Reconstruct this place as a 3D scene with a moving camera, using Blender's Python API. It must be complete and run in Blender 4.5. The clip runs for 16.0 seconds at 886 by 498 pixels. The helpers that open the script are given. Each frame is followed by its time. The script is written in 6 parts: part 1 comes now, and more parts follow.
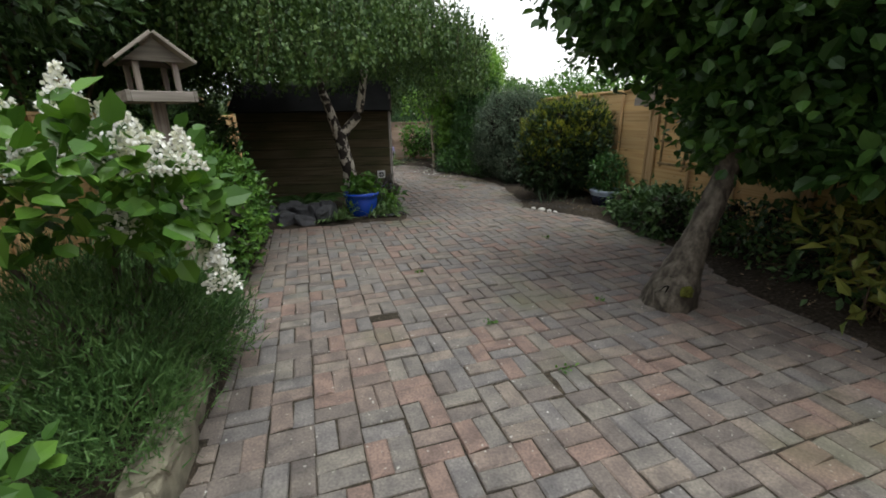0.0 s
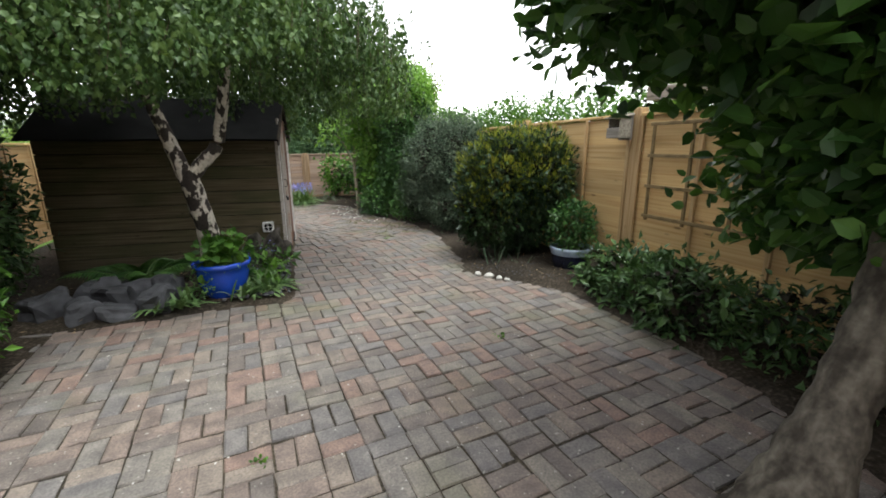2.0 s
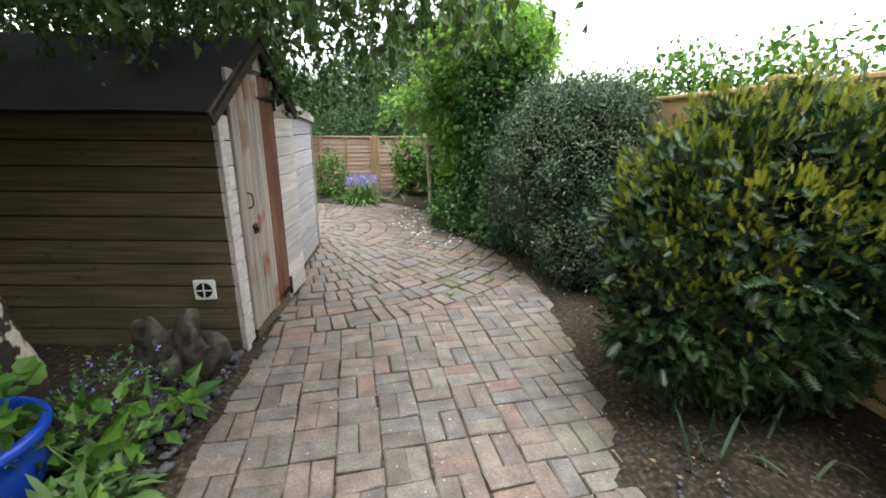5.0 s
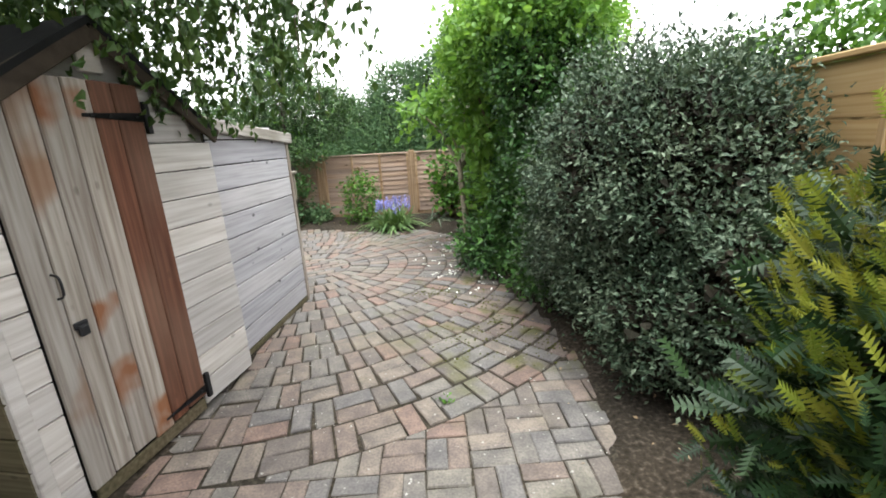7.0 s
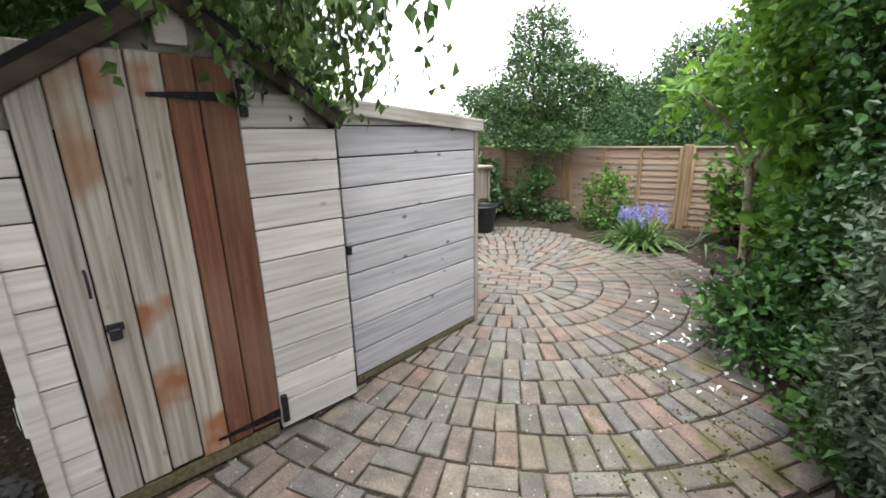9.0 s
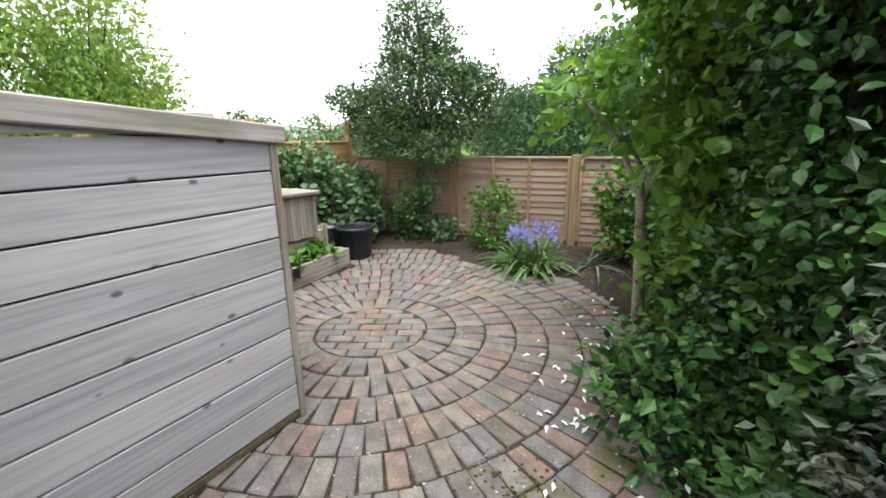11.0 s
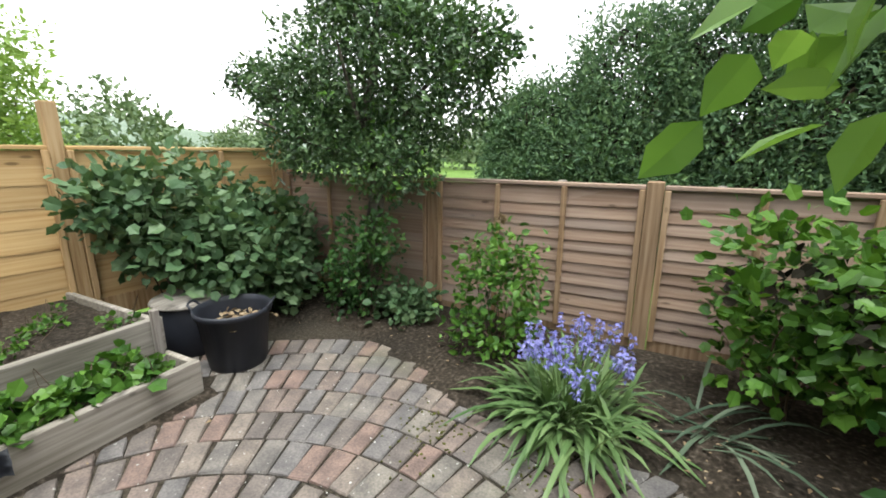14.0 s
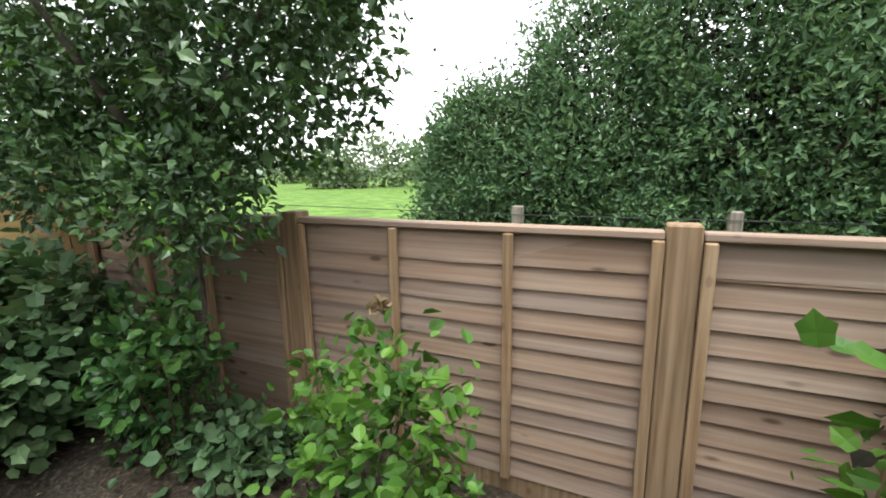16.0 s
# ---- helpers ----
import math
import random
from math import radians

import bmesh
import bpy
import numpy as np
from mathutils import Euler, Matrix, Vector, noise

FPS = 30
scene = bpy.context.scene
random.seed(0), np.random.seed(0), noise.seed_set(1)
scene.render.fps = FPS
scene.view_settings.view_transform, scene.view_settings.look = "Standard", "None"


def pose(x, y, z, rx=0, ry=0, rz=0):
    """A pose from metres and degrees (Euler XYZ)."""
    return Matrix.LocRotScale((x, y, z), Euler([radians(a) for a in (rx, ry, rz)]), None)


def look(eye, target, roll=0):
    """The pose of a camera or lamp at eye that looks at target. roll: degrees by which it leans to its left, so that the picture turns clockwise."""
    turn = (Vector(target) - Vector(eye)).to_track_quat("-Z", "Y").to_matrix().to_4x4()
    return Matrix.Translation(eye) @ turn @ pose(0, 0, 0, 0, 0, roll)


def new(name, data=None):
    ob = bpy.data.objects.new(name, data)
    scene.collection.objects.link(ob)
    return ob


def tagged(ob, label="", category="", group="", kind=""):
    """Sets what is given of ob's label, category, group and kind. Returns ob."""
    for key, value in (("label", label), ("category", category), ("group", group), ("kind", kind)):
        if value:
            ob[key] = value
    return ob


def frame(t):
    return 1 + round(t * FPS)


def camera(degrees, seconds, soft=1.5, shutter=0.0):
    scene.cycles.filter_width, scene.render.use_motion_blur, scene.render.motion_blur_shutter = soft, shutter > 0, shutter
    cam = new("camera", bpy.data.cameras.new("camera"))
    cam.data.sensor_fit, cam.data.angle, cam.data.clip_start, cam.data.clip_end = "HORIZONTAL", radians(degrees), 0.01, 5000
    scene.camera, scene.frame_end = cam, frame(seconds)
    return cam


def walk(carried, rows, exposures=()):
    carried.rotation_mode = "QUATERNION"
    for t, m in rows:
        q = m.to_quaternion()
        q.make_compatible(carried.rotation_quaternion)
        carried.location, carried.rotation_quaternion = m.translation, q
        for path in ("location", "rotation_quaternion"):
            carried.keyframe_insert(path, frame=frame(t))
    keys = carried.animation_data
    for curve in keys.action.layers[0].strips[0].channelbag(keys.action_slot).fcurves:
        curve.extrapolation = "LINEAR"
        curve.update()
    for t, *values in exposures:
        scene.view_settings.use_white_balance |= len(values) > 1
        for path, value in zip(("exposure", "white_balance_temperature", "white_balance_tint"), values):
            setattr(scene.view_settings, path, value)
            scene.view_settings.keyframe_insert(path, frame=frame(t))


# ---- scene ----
cam = camera(93.9, 16.0, soft=1.8)
PATH = [
    (0, (0.274, 0.675, 1.404), (0.643, 2.544, 0.794), -1.0),
    (0.5, (0.386, 1.127, 1.431), (0.973, 2.925, 0.781), -2.4),
    (1, (0.595, 1.568, 1.453), (1.16, 3.382, 0.829), -0.7),
    (1.5, (0.787, 2.05, 1.441), (1.415, 3.864, 0.88), -1.5),
    (2, (1.025, 2.473, 1.426), (1.667, 4.305, 0.946), -0.3),
    (2.5, (1.217, 2.929, 1.436), (1.753, 4.764, 0.847), 0.6),
    (3, (1.373, 3.437, 1.446), (1.951, 5.257, 0.851), -0.3),
    (3.5, (1.562, 3.939, 1.439), (2.016, 5.809, 0.895), 2.0),
    (4, (1.701, 4.458, 1.413), (2.112, 6.337, 0.866), 0.4),
    (4.5, (1.792, 4.98, 1.433), (2.143, 6.874, 0.894), -0.6),
    (5, (1.877, 5.451, 1.451), (2.073, 7.36, 0.887), 0.6),
    (5.2, (1.906, 5.624, 1.444), (2.061, 7.558, 0.959), 0.2),
    (7.3, (2.63, 7.087, 1.455), (2.34, 8.994, 0.925), -3.7),
    (7.5, (2.691, 7.267, 1.466), (2.23, 9.122, 0.879), -2.0),
    (8, (2.736, 7.677, 1.453), (1.864, 9.409, 0.967), -0.1),
    (8.2, (2.745, 7.788, 1.454), (1.713, 9.434, 0.978), -0.3),
    (10.3, (2.756, 8.594, 1.5), (1.382, 9.935, 0.937), -2.0),
    (10.5, (2.682, 8.751, 1.515), (1.509, 10.279, 0.977), -2.0),
    (11, (2.56, 9.182, 1.494), (1.595, 10.857, 0.983), -0.9),
    (11.5, (2.44, 9.586, 1.515), (1.417, 11.197, 0.916), 0.2),
    (12, (2.231, 10.022, 1.526), (1.269, 11.704, 1.031), 0.2),
    (12.5, (2.052, 10.417, 1.526), (0.956, 12.028, 1.071), -0.1),
    (13, (1.886, 10.803, 1.529), (0.752, 12.34, 0.935), -0.9),
    (13.5, (1.703, 11.237, 1.531), (0.672, 12.861, 0.984), -1.2),
    (14, (1.561, 11.671, 1.463), (0.548, 13.334, 1.01), 0.3),
    (14.5, (1.385, 12.134, 1.383), (0.419, 13.813, 0.885), 1.0),
    (15, (1.251, 12.585, 1.407), (0.514, 14.381, 0.927), -1.7),
    (15.5, (1.249, 12.971, 1.454), (0.38, 14.743, 1.132), 0.2),
    (16, (1.217, 13.269, 1.469), (0.32, 15.018, 1.097), -0.9),
]
walk(cam, [(t, look(eye, target, roll)) for t, eye, target, roll in PATH],
     [(0.0, 0.5), (1.0, 0.9), (2.0, 1.2), (3.5, 1.42), (5.0, 1.58), (8.0, 1.68), (10.5, 1.35), (12.5, 1.35), (14.0, 1.25), (15.0, 1.1), (16.0, 1.25)])

# ---- light ----
world = bpy.data.worlds.new("overcast_sky")
scene.world = world
world.use_nodes = True
wn, wl = world.node_tree.nodes, world.node_tree.links
wn.clear()
w_out, w_bg, w_sky, w_hsv = wn.new("ShaderNodeOutputWorld"), wn.new("ShaderNodeBackground"), wn.new("ShaderNodeTexSky"), wn.new("ShaderNodeHueSaturation")
w_sky.sky_type = "NISHITA"
w_sky.sun_disc = False
w_sky.sun_elevation, w_sky.sun_rotation = radians(76), radians(143)
w_sky.dust_density, w_sky.air_density = 1.0, 1.0
w_hsv.inputs["Saturation"].default_value = 0.1
w_hsv.inputs["Value"].default_value = 1.7
w_bg.inputs["Strength"].default_value = 0.15
wl.new(w_sky.outputs[0], w_hsv.inputs["Color"])
wl.new(w_hsv.outputs[0], w_bg.inputs["Color"])
wl.new(w_bg.outputs[0], w_out.inputs["Surface"])
sun = new("sun", bpy.data.lights.new("sun", "SUN"))
sun.data.energy, sun.data.angle, sun.data.color = 1.9, radians(40), (0.94, 1.0, 0.96)
sun.matrix_world = look((1.8, -0.4, 12), (0, 2, 0))

# ---- materials ----


def shader(name, rough=0.8, spec=0.3):
    m = bpy.data.materials.new(name)
    m.use_nodes = True
    b = m.node_tree.nodes["Principled BSDF"]
    b.inputs["Roughness"].default_value = rough
    b.inputs["Specular IOR Level"].default_value = spec
    return m, m.node_tree.nodes, m.node_tree.links, b


def ramp(nodes, stops):
    r = nodes.new("ShaderNodeValToRGB")
    while len(r.color_ramp.elements) < len(stops):
        r.color_ramp.elements.new(0.5)
    for e, (p, c) in zip(r.color_ramp.elements, stops):
        e.position, e.color = p, (*c, 1)
    return r


def noise_tex(nodes, links, scale, detail=4, coord=None, stretch=None):
    tex = nodes.new("ShaderNodeTexNoise")
    tex.inputs["Scale"].default_value, tex.inputs["Detail"].default_value = scale, detail
    if coord is not None:
        if stretch:
            mp = nodes.new("ShaderNodeMapping")
            mp.inputs["Scale"].default_value = stretch
            links.new(coord, mp.inputs["Vector"])
            coord = mp.outputs[0]
        links.new(coord, tex.inputs["Vector"])
    return tex


def mix(nodes, links, fac, a, b, mode="MIX"):
    n = nodes.new("ShaderNodeMix")
    n.data_type, n.blend_type = "RGBA", mode
    for sock, v in ((n.inputs["Factor"], fac), (n.inputs["A"], a), (n.inputs["B"], b)):
        if isinstance(v, bpy.types.NodeSocket):
            links.new(v, sock)
        elif isinstance(v, (int, float)):
            sock.default_value = v
        else:
            sock.default_value = (*v, 1)
    return n.outputs["Result"]


def bump(nodes, links, b, height, strength=0.4, dist=0.01):
    n = nodes.new("ShaderNodeBump")
    n.inputs["Strength"].default_value, n.inputs["Distance"].default_value = strength, dist
    links.new(height, n.inputs["Height"])
    links.new(n.outputs[0], b.inputs["Normal"])


def leaf_mat(name, dark, mid, light, rough=0.45, through_light=0.3):
    """Foliage: each leaf its own green, with some light coming through it."""
    m, n, l, b = shader(name, rough, 0.28)
    geo = n.new("ShaderNodeNewGeometry")
    co = n.new("ShaderNodeTexCoord")
    patch = noise_tex(n, l, 3.0, 3, co.outputs["Object"])
    add = n.new("ShaderNodeMath")
    add.operation = "MULTIPLY_ADD"
    add.inputs[1].default_value = 0.6
    l.new(geo.outputs["Random Per Island"], add.inputs[0])
    sub = n.new("ShaderNodeMath")
    sub.operation = "MULTIPLY_ADD"
    sub.inputs[1].default_value, sub.inputs[2].default_value = 1.2, -0.4
    l.new(patch.outputs["Fac"], sub.inputs[0])
    l.new(sub.outputs[0], add.inputs[2])
    r = ramp(n, [(0.05, dark), (0.45, mid), (0.95, light)])
    l.new(add.outputs[0], r.inputs[0])
    l.new(r.outputs[0], b.inputs["Base Color"])
    tr = n.new("ShaderNodeBsdfTranslucent")
    l.new(mix(n, l, 1.0, r.outputs[0], (1.0, 1.0, 0.55), "MULTIPLY"), tr.inputs["Color"])
    mx = n.new("ShaderNodeMixShader")
    mx.inputs[0].default_value = through_light * 0.8
    l.new(b.outputs[0], mx.inputs[1])
    l.new(tr.outputs[0], mx.inputs[2])
    l.new(mx.outputs[0], n["Material Output"].inputs["Surface"])
    return m


def wood_mat(name, base, dark, light, knots=0.5, rough=0.85, stain=(0.05, 0.05, 0.03), stain_amount=0.3, axis="X", patch=(0.42, 0.7)):
    """Sawn boards: long grain, knots, patchy stains, each board a little different. axis: the grain's direction in the board."""
    m, n, l, b = shader(name, rough, 0.2)
    co = n.new("ShaderNodeTexCoord")
    info = n.new("ShaderNodeObjectInfo")
    shift = n.new("ShaderNodeVectorMath")
    shift.operation = "MULTIPLY_ADD"
    shift.inputs[1].default_value = (1, 1, 1)
    spread = n.new("ShaderNodeCombineXYZ")
    times = n.new("ShaderNodeMath")
    times.operation = "MULTIPLY"
    times.inputs[1].default_value = 37.0
    l.new(info.outputs["Random"], times.inputs[0])
    for k in range(3):
        l.new(times.outputs[0], spread.inputs[k])
    l.new(co.outputs["Object"], shift.inputs[0])
    l.new(spread.outputs[0], shift.inputs[2])
    v = shift.outputs[0]
    s = {"X": (1.2, 30, 30), "Y": (30, 1.2, 30), "Z": (30, 30, 1.2)}[axis]
    k = {"X": (5, 9, 9), "Y": (9, 5, 9), "Z": (9, 9, 5)}[axis]
    grain = noise_tex(n, l, 1.6, 8, v, s)
    blot = noise_tex(n, l, 1.4, 4, v)
    knot = n.new("ShaderNodeTexVoronoi")
    knot.inputs["Scale"].default_value = 1.0
    mp = n.new("ShaderNodeMapping")
    mp.inputs["Scale"].default_value = k
    l.new(v, mp.inputs["Vector"])
    l.new(mp.outputs[0], knot.inputs["Vector"])
    g = ramp(n, [(0.3, dark), (0.5, base), (0.72, light)])
    l.new(grain.outputs["Fac"], g.inputs[0])
    kr = ramp(n, [(0.07, (1, 1, 1)), (0.13, (0, 0, 0))])
    l.new(knot.outputs["Distance"], kr.inputs[0])
    kf = n.new("ShaderNodeMath")
    kf.operation = "MULTIPLY"
    kf.inputs[1].default_value = knots
    l.new(kr.outputs[0], kf.inputs[0])
    c = mix(n, l, kf.outputs[0], g.outputs[0], tuple(x * 0.35 for x in dark))
    br = ramp(n, [(patch[0], (0, 0, 0)), (patch[1], (1, 1, 1))])
    l.new(blot.outputs["Fac"], br.inputs[0])
    bf = n.new("ShaderNodeMath")
    bf.operation = "MULTIPLY"
    bf.inputs[1].default_value = stain_amount
    l.new(br.outputs[0], bf.inputs[0])
    c = mix(n, l, bf.outputs[0], c, stain)
    tone = ramp(n, [(0.0, (0.84, 0.84, 0.86)), (1.0, (1.12, 1.1, 1.08))])
    l.new(info.outputs["Random"], tone.inputs[0])
    c = mix(n, l, 1.0, c, tone.outputs[0], "MULTIPLY")
    l.new(c, b.inputs["Base Color"])
    bump(n, l, b, grain.outputs["Fac"], 0.35, 0.004)
    return m


def brick_mat(name, use_island=False):
    """Weathered clay pavers: red, brown, buff and grey, lichen specks, moss and dirt in patches."""
    m, n, l, b = shader(name, 0.82, 0.35)
    co, info, geo = n.new("ShaderNodeTexCoord"), n.new("ShaderNodeObjectInfo"), n.new("ShaderNodeNewGeometry")
    rnd = geo.outputs["Random Per Island"] if use_island else info.outputs["Random"]
    pos = geo.outputs["Position"]
    r = ramp(n, [(0.0, (0.105, 0.085, 0.076)), (0.18, (0.175, 0.122, 0.1)), (0.36, (0.145, 0.135, 0.124)), (0.52, (0.2, 0.16, 0.13)),
                 (0.66, (0.125, 0.122, 0.126)), (0.82, (0.2, 0.112, 0.086)), (0.92, (0.18, 0.165, 0.14))])
    r.color_ramp.interpolation = "CONSTANT"
    l.new(rnd, r.inputs[0])
    big = noise_tex(n, l, 0.9, 3, pos)
    mid = noise_tex(n, l, 9, 5, pos)
    fine = noise_tex(n, l, 90, 6, pos)
    c = mix(n, l, 0.54, r.outputs[0], (0.13, 0.114, 0.105))
    mr = ramp(n, [(0.35, (0.7, 0.7, 0.7)), (0.65, (1.22, 1.2, 1.16))])
    l.new(mid.outputs["Fac"], mr.inputs[0])
    c = mix(n, l, 1.0, c, mr.outputs[0], "MULTIPLY")
    fr = ramp(n, [(0.3, (0.72, 0.72, 0.72)), (0.7, (1.25, 1.25, 1.25))])
    l.new(fine.outputs["Fac"], fr.inputs[0])
    c = mix(n, l, 1.0, c, fr.outputs[0], "MULTIPLY")
    spots = noise_tex(n, l, 34, 2, pos)
    sr = ramp(n, [(0.69, (0, 0, 0)), (0.75, (0.7, 0.7, 0.7))])
    l.new(spots.outputs["Fac"], sr.inputs[0])
    c = mix(n, l, sr.outputs[0], c, (0.42, 0.41, 0.37))
    # green algae in large soft patches
    gr = ramp(n, [(0.56, (0, 0, 0)), (0.74, (0.55, 0.55, 0.55))])
    l.new(big.outputs["Fac"], gr.inputs[0])
    c = mix(n, l, gr.outputs[0], c, (0.11, 0.115, 0.05))
    # yellow-green moss on the bricks along the shaded east side
    axes = n.new("ShaderNodeSeparateXYZ")
    l.new(pos, axes.inputs[0])
    mossy = noise_tex(n, l, 3.6, 5, pos)
    amount = ramp(n, [(0.54, (0, 0, 0)), (0.64, (0.85, 0.85, 0.85))])
    l.new(mossy.outputs["Fac"], amount.inputs[0])
    keep = amount.outputs[0]
    for axis, lo, hi in (("X", 1.5, 2.5), ("Y", 8.6, 9.4)):
        span = n.new("ShaderNodeMapRange")
        span.inputs["From Min"].default_value, span.inputs["From Max"].default_value = lo, hi
        l.new(axes.outputs[axis], span.inputs["Value"])
        times = n.new("ShaderNodeMath")
        times.operation = "MULTIPLY"
        l.new(keep, times.inputs[0])
        l.new(span.outputs[0], times.inputs[1])
        keep = times.outputs[0]
    c = mix(n, l, keep, c, mix(n, l, fine.outputs["Fac"], (0.04, 0.046, 0.014), (0.12, 0.112, 0.036)))
    l.new(c, b.inputs["Base Color"])
    rr = ramp(n, [(0.3, (0.55, 0.55, 0.55)), (0.7, (0.85, 0.85, 0.85))])
    l.new(mid.outputs["Fac"], rr.inputs[0])
    l.new(rr.outputs[0], b.inputs["Roughness"])
    bump(n, l, b, fine.outputs["Fac"], 0.5, 0.004)
    return m


def soil_mat(name, a, b_, c_, scale=25):
    m, n, l, b = shader(name, 0.95, 0.15)
    pos = n.new("ShaderNodeNewGeometry").outputs["Position"]
    t1, t2 = noise_tex(n, l, scale, 8, pos), noise_tex(n, l, 1.3, 4, pos)
    r = ramp(n, [(0.3, a), (0.55, b_), (0.75, c_)])
    l.new(t1.outputs["Fac"], r.inputs[0])
    r2 = ramp(n, [(0.35, (0.65, 0.65, 0.65)), (0.65, (1.2, 1.15, 1.1))])
    l.new(t2.outputs["Fac"], r2.inputs[0])
    l.new(mix(n, l, 1.0, r.outputs[0], r2.outputs[0], "MULTIPLY"), b.inputs["Base Color"])
    bump(n, l, b, t1.outputs["Fac"], 0.8, 0.02)
    return m


def plain_mat(name, col, rough=0.6, spec=0.4, vary=0.25, scale=6, metal=0.0, bumpy=0.15):
    m, n, l, b = shader(name, rough, spec)
    b.inputs["Metallic"].default_value = metal
    co = n.new("ShaderNodeTexCoord")
    t1, t2 = noise_tex(n, l, scale, 5, co.outputs["Object"]), noise_tex(n, l, scale * 12, 5, co.outputs["Object"])
    r = ramp(n, [(0.3, tuple(x * (1 - vary) for x in col)), (0.7, tuple(min(1, x * (1 + vary)) for x in col))])
    l.new(t1.outputs["Fac"], r.inputs[0])
    l.new(r.outputs[0], b.inputs["Base Color"])
    bump(n, l, b, t2.outputs["Fac"], bumpy, 0.003)
    return m


def bark_mat(name, base, patch, lo=0.45, hi=0.55, stretch=(6, 6, 2), scale=2.0):
    m, n, l, b = shader(name, 0.85, 0.2)
    pos = n.new("ShaderNodeNewGeometry").outputs["Position"]
    t1 = noise_tex(n, l, scale, 5, pos, stretch)
    t2 = noise_tex(n, l, 40, 5, pos)
    r = ramp(n, [(lo, patch), (hi, base)])
    l.new(t1.outputs["Fac"], r.inputs[0])
    r2 = ramp(n, [(0.3, (0.7, 0.7, 0.7)), (0.7, (1.2, 1.2, 1.2))])
    l.new(t2.outputs["Fac"], r2.inputs[0])
    l.new(mix(n, l, 1.0, r.outputs[0], r2.outputs[0], "MULTIPLY"), b.inputs["Base Color"])
    bump(n, l, b, t1.outputs["Fac"], 0.6, 0.01)
    return m


BRICK, BRICK_FAR = brick_mat("clay_paver"), brick_mat("clay_paver_far", True)
JOINT = soil_mat("sandy_joint", (0.02, 0.017, 0.013), (0.045, 0.038, 0.029), (0.1, 0.088, 0.065), 60)
SOIL = soil_mat("garden_soil", (0.016, 0.013, 0.009), (0.04, 0.032, 0.024), (0.105, 0.088, 0.07), 40)
GRASS = soil_mat("field_grass", (0.07, 0.13, 0.025), (0.11, 0.2, 0.04), (0.16, 0.26, 0.06), 3)
FENCE_NEW = wood_mat("new_larch_lap", (0.53, 0.36, 0.165), (0.43, 0.265, 0.11), (0.6, 0.43, 0.22), 0.8, 0.75, (0.3, 0.2, 0.1), 0.25)
POST_NEW = wood_mat("new_post_wood", (0.45, 0.3, 0.15), (0.3, 0.18, 0.08), (0.55, 0.4, 0.22), 0.4, 0.8, (0.25, 0.18, 0.1), 0.3, "Z")
FENCE_OLD = wood_mat("brown_lap", (0.29, 0.2, 0.145), (0.23, 0.15, 0.105), (0.36, 0.265, 0.2), 0.9, 0.85, (0.36, 0.31, 0.28), 0.45)
POST_OLD = wood_mat("brown_post_wood", (0.29, 0.19, 0.11), (0.18, 0.11, 0.06), (0.38, 0.27, 0.17), 0.4, 0.85, (0.2, 0.16, 0.12), 0.3, "Z")
SHED_SIDE = wood_mat("olive_shed_board", (0.115, 0.094, 0.058), (0.07, 0.056, 0.033), (0.165, 0.138, 0.09), 0.5, 0.85, (0.045, 0.056, 0.02), 0.65)
SHED_FRONT = wood_mat("bleached_shed_board", (0.53, 0.5, 0.47), (0.42, 0.39, 0.355), (0.62, 0.6, 0.57), 0.5, 0.8, (0.35, 0.33, 0.29), 0.3, "Y")
SHED_GREY = wood_mat("silver_grey_board", (0.43, 0.42, 0.435), (0.33, 0.32, 0.335), (0.51, 0.5, 0.515), 0.95, 0.75, (0.3, 0.28, 0.27), 0.35, "Y")
DOOR_GREY = wood_mat("grey_door_board", (0.31, 0.28, 0.25), (0.19, 0.165, 0.14), (0.4, 0.375, 0.34), 0.4, 0.8, (0.2, 0.1, 0.05), 0.75, "Z", (0.57, 0.64))
DOOR_RUST = wood_mat("rusty_grey_door_board", (0.32, 0.285, 0.25), (0.2, 0.16, 0.13), (0.42, 0.38, 0.34), 0.4, 0.75, (0.23, 0.09, 0.035), 0.9, "Z", (0.56, 0.61))
TRIM_WOOD = wood_mat("pale_trim_board", (0.42, 0.39, 0.35), (0.27, 0.245, 0.21), (0.52, 0.49, 0.45), 0.6, 0.85, (0.17, 0.15, 0.11), 0.6, "Y", (0.48, 0.62))
DOOR_RED = wood_mat("red_stained_board", (0.135, 0.056, 0.034), (0.085, 0.034, 0.02), (0.2, 0.09, 0.055), 0.3, 0.7, (0.26, 0.17, 0.12), 0.45, "Z")
GREY_WOOD = wood_mat("grey_sleeper", (0.26, 0.235, 0.2), (0.15, 0.135, 0.11), (0.36, 0.33, 0.29), 0.5, 0.85, (0.13, 0.12, 0.08), 0.35, "Y")
GREY_UP = wood_mat("grey_upright_board", (0.27, 0.24, 0.21), (0.13, 0.11, 0.1), (0.36, 0.33, 0.3), 0.6, 0.85, (0.22, 0.15, 0.09), 0.3, "Z")
BLOCKER_BRICK = plain_mat("blocker_brick", (0.2, 0.13, 0.1), 0.9, 0.2, 0.3, 5, 0, 0.6)
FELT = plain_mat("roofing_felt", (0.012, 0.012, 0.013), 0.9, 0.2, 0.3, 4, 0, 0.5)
TRELLIS = plain_mat("olive_brown_batten", (0.17, 0.12, 0.06), 0.85, 0.2, 0.35, 9, 0, 0.4)
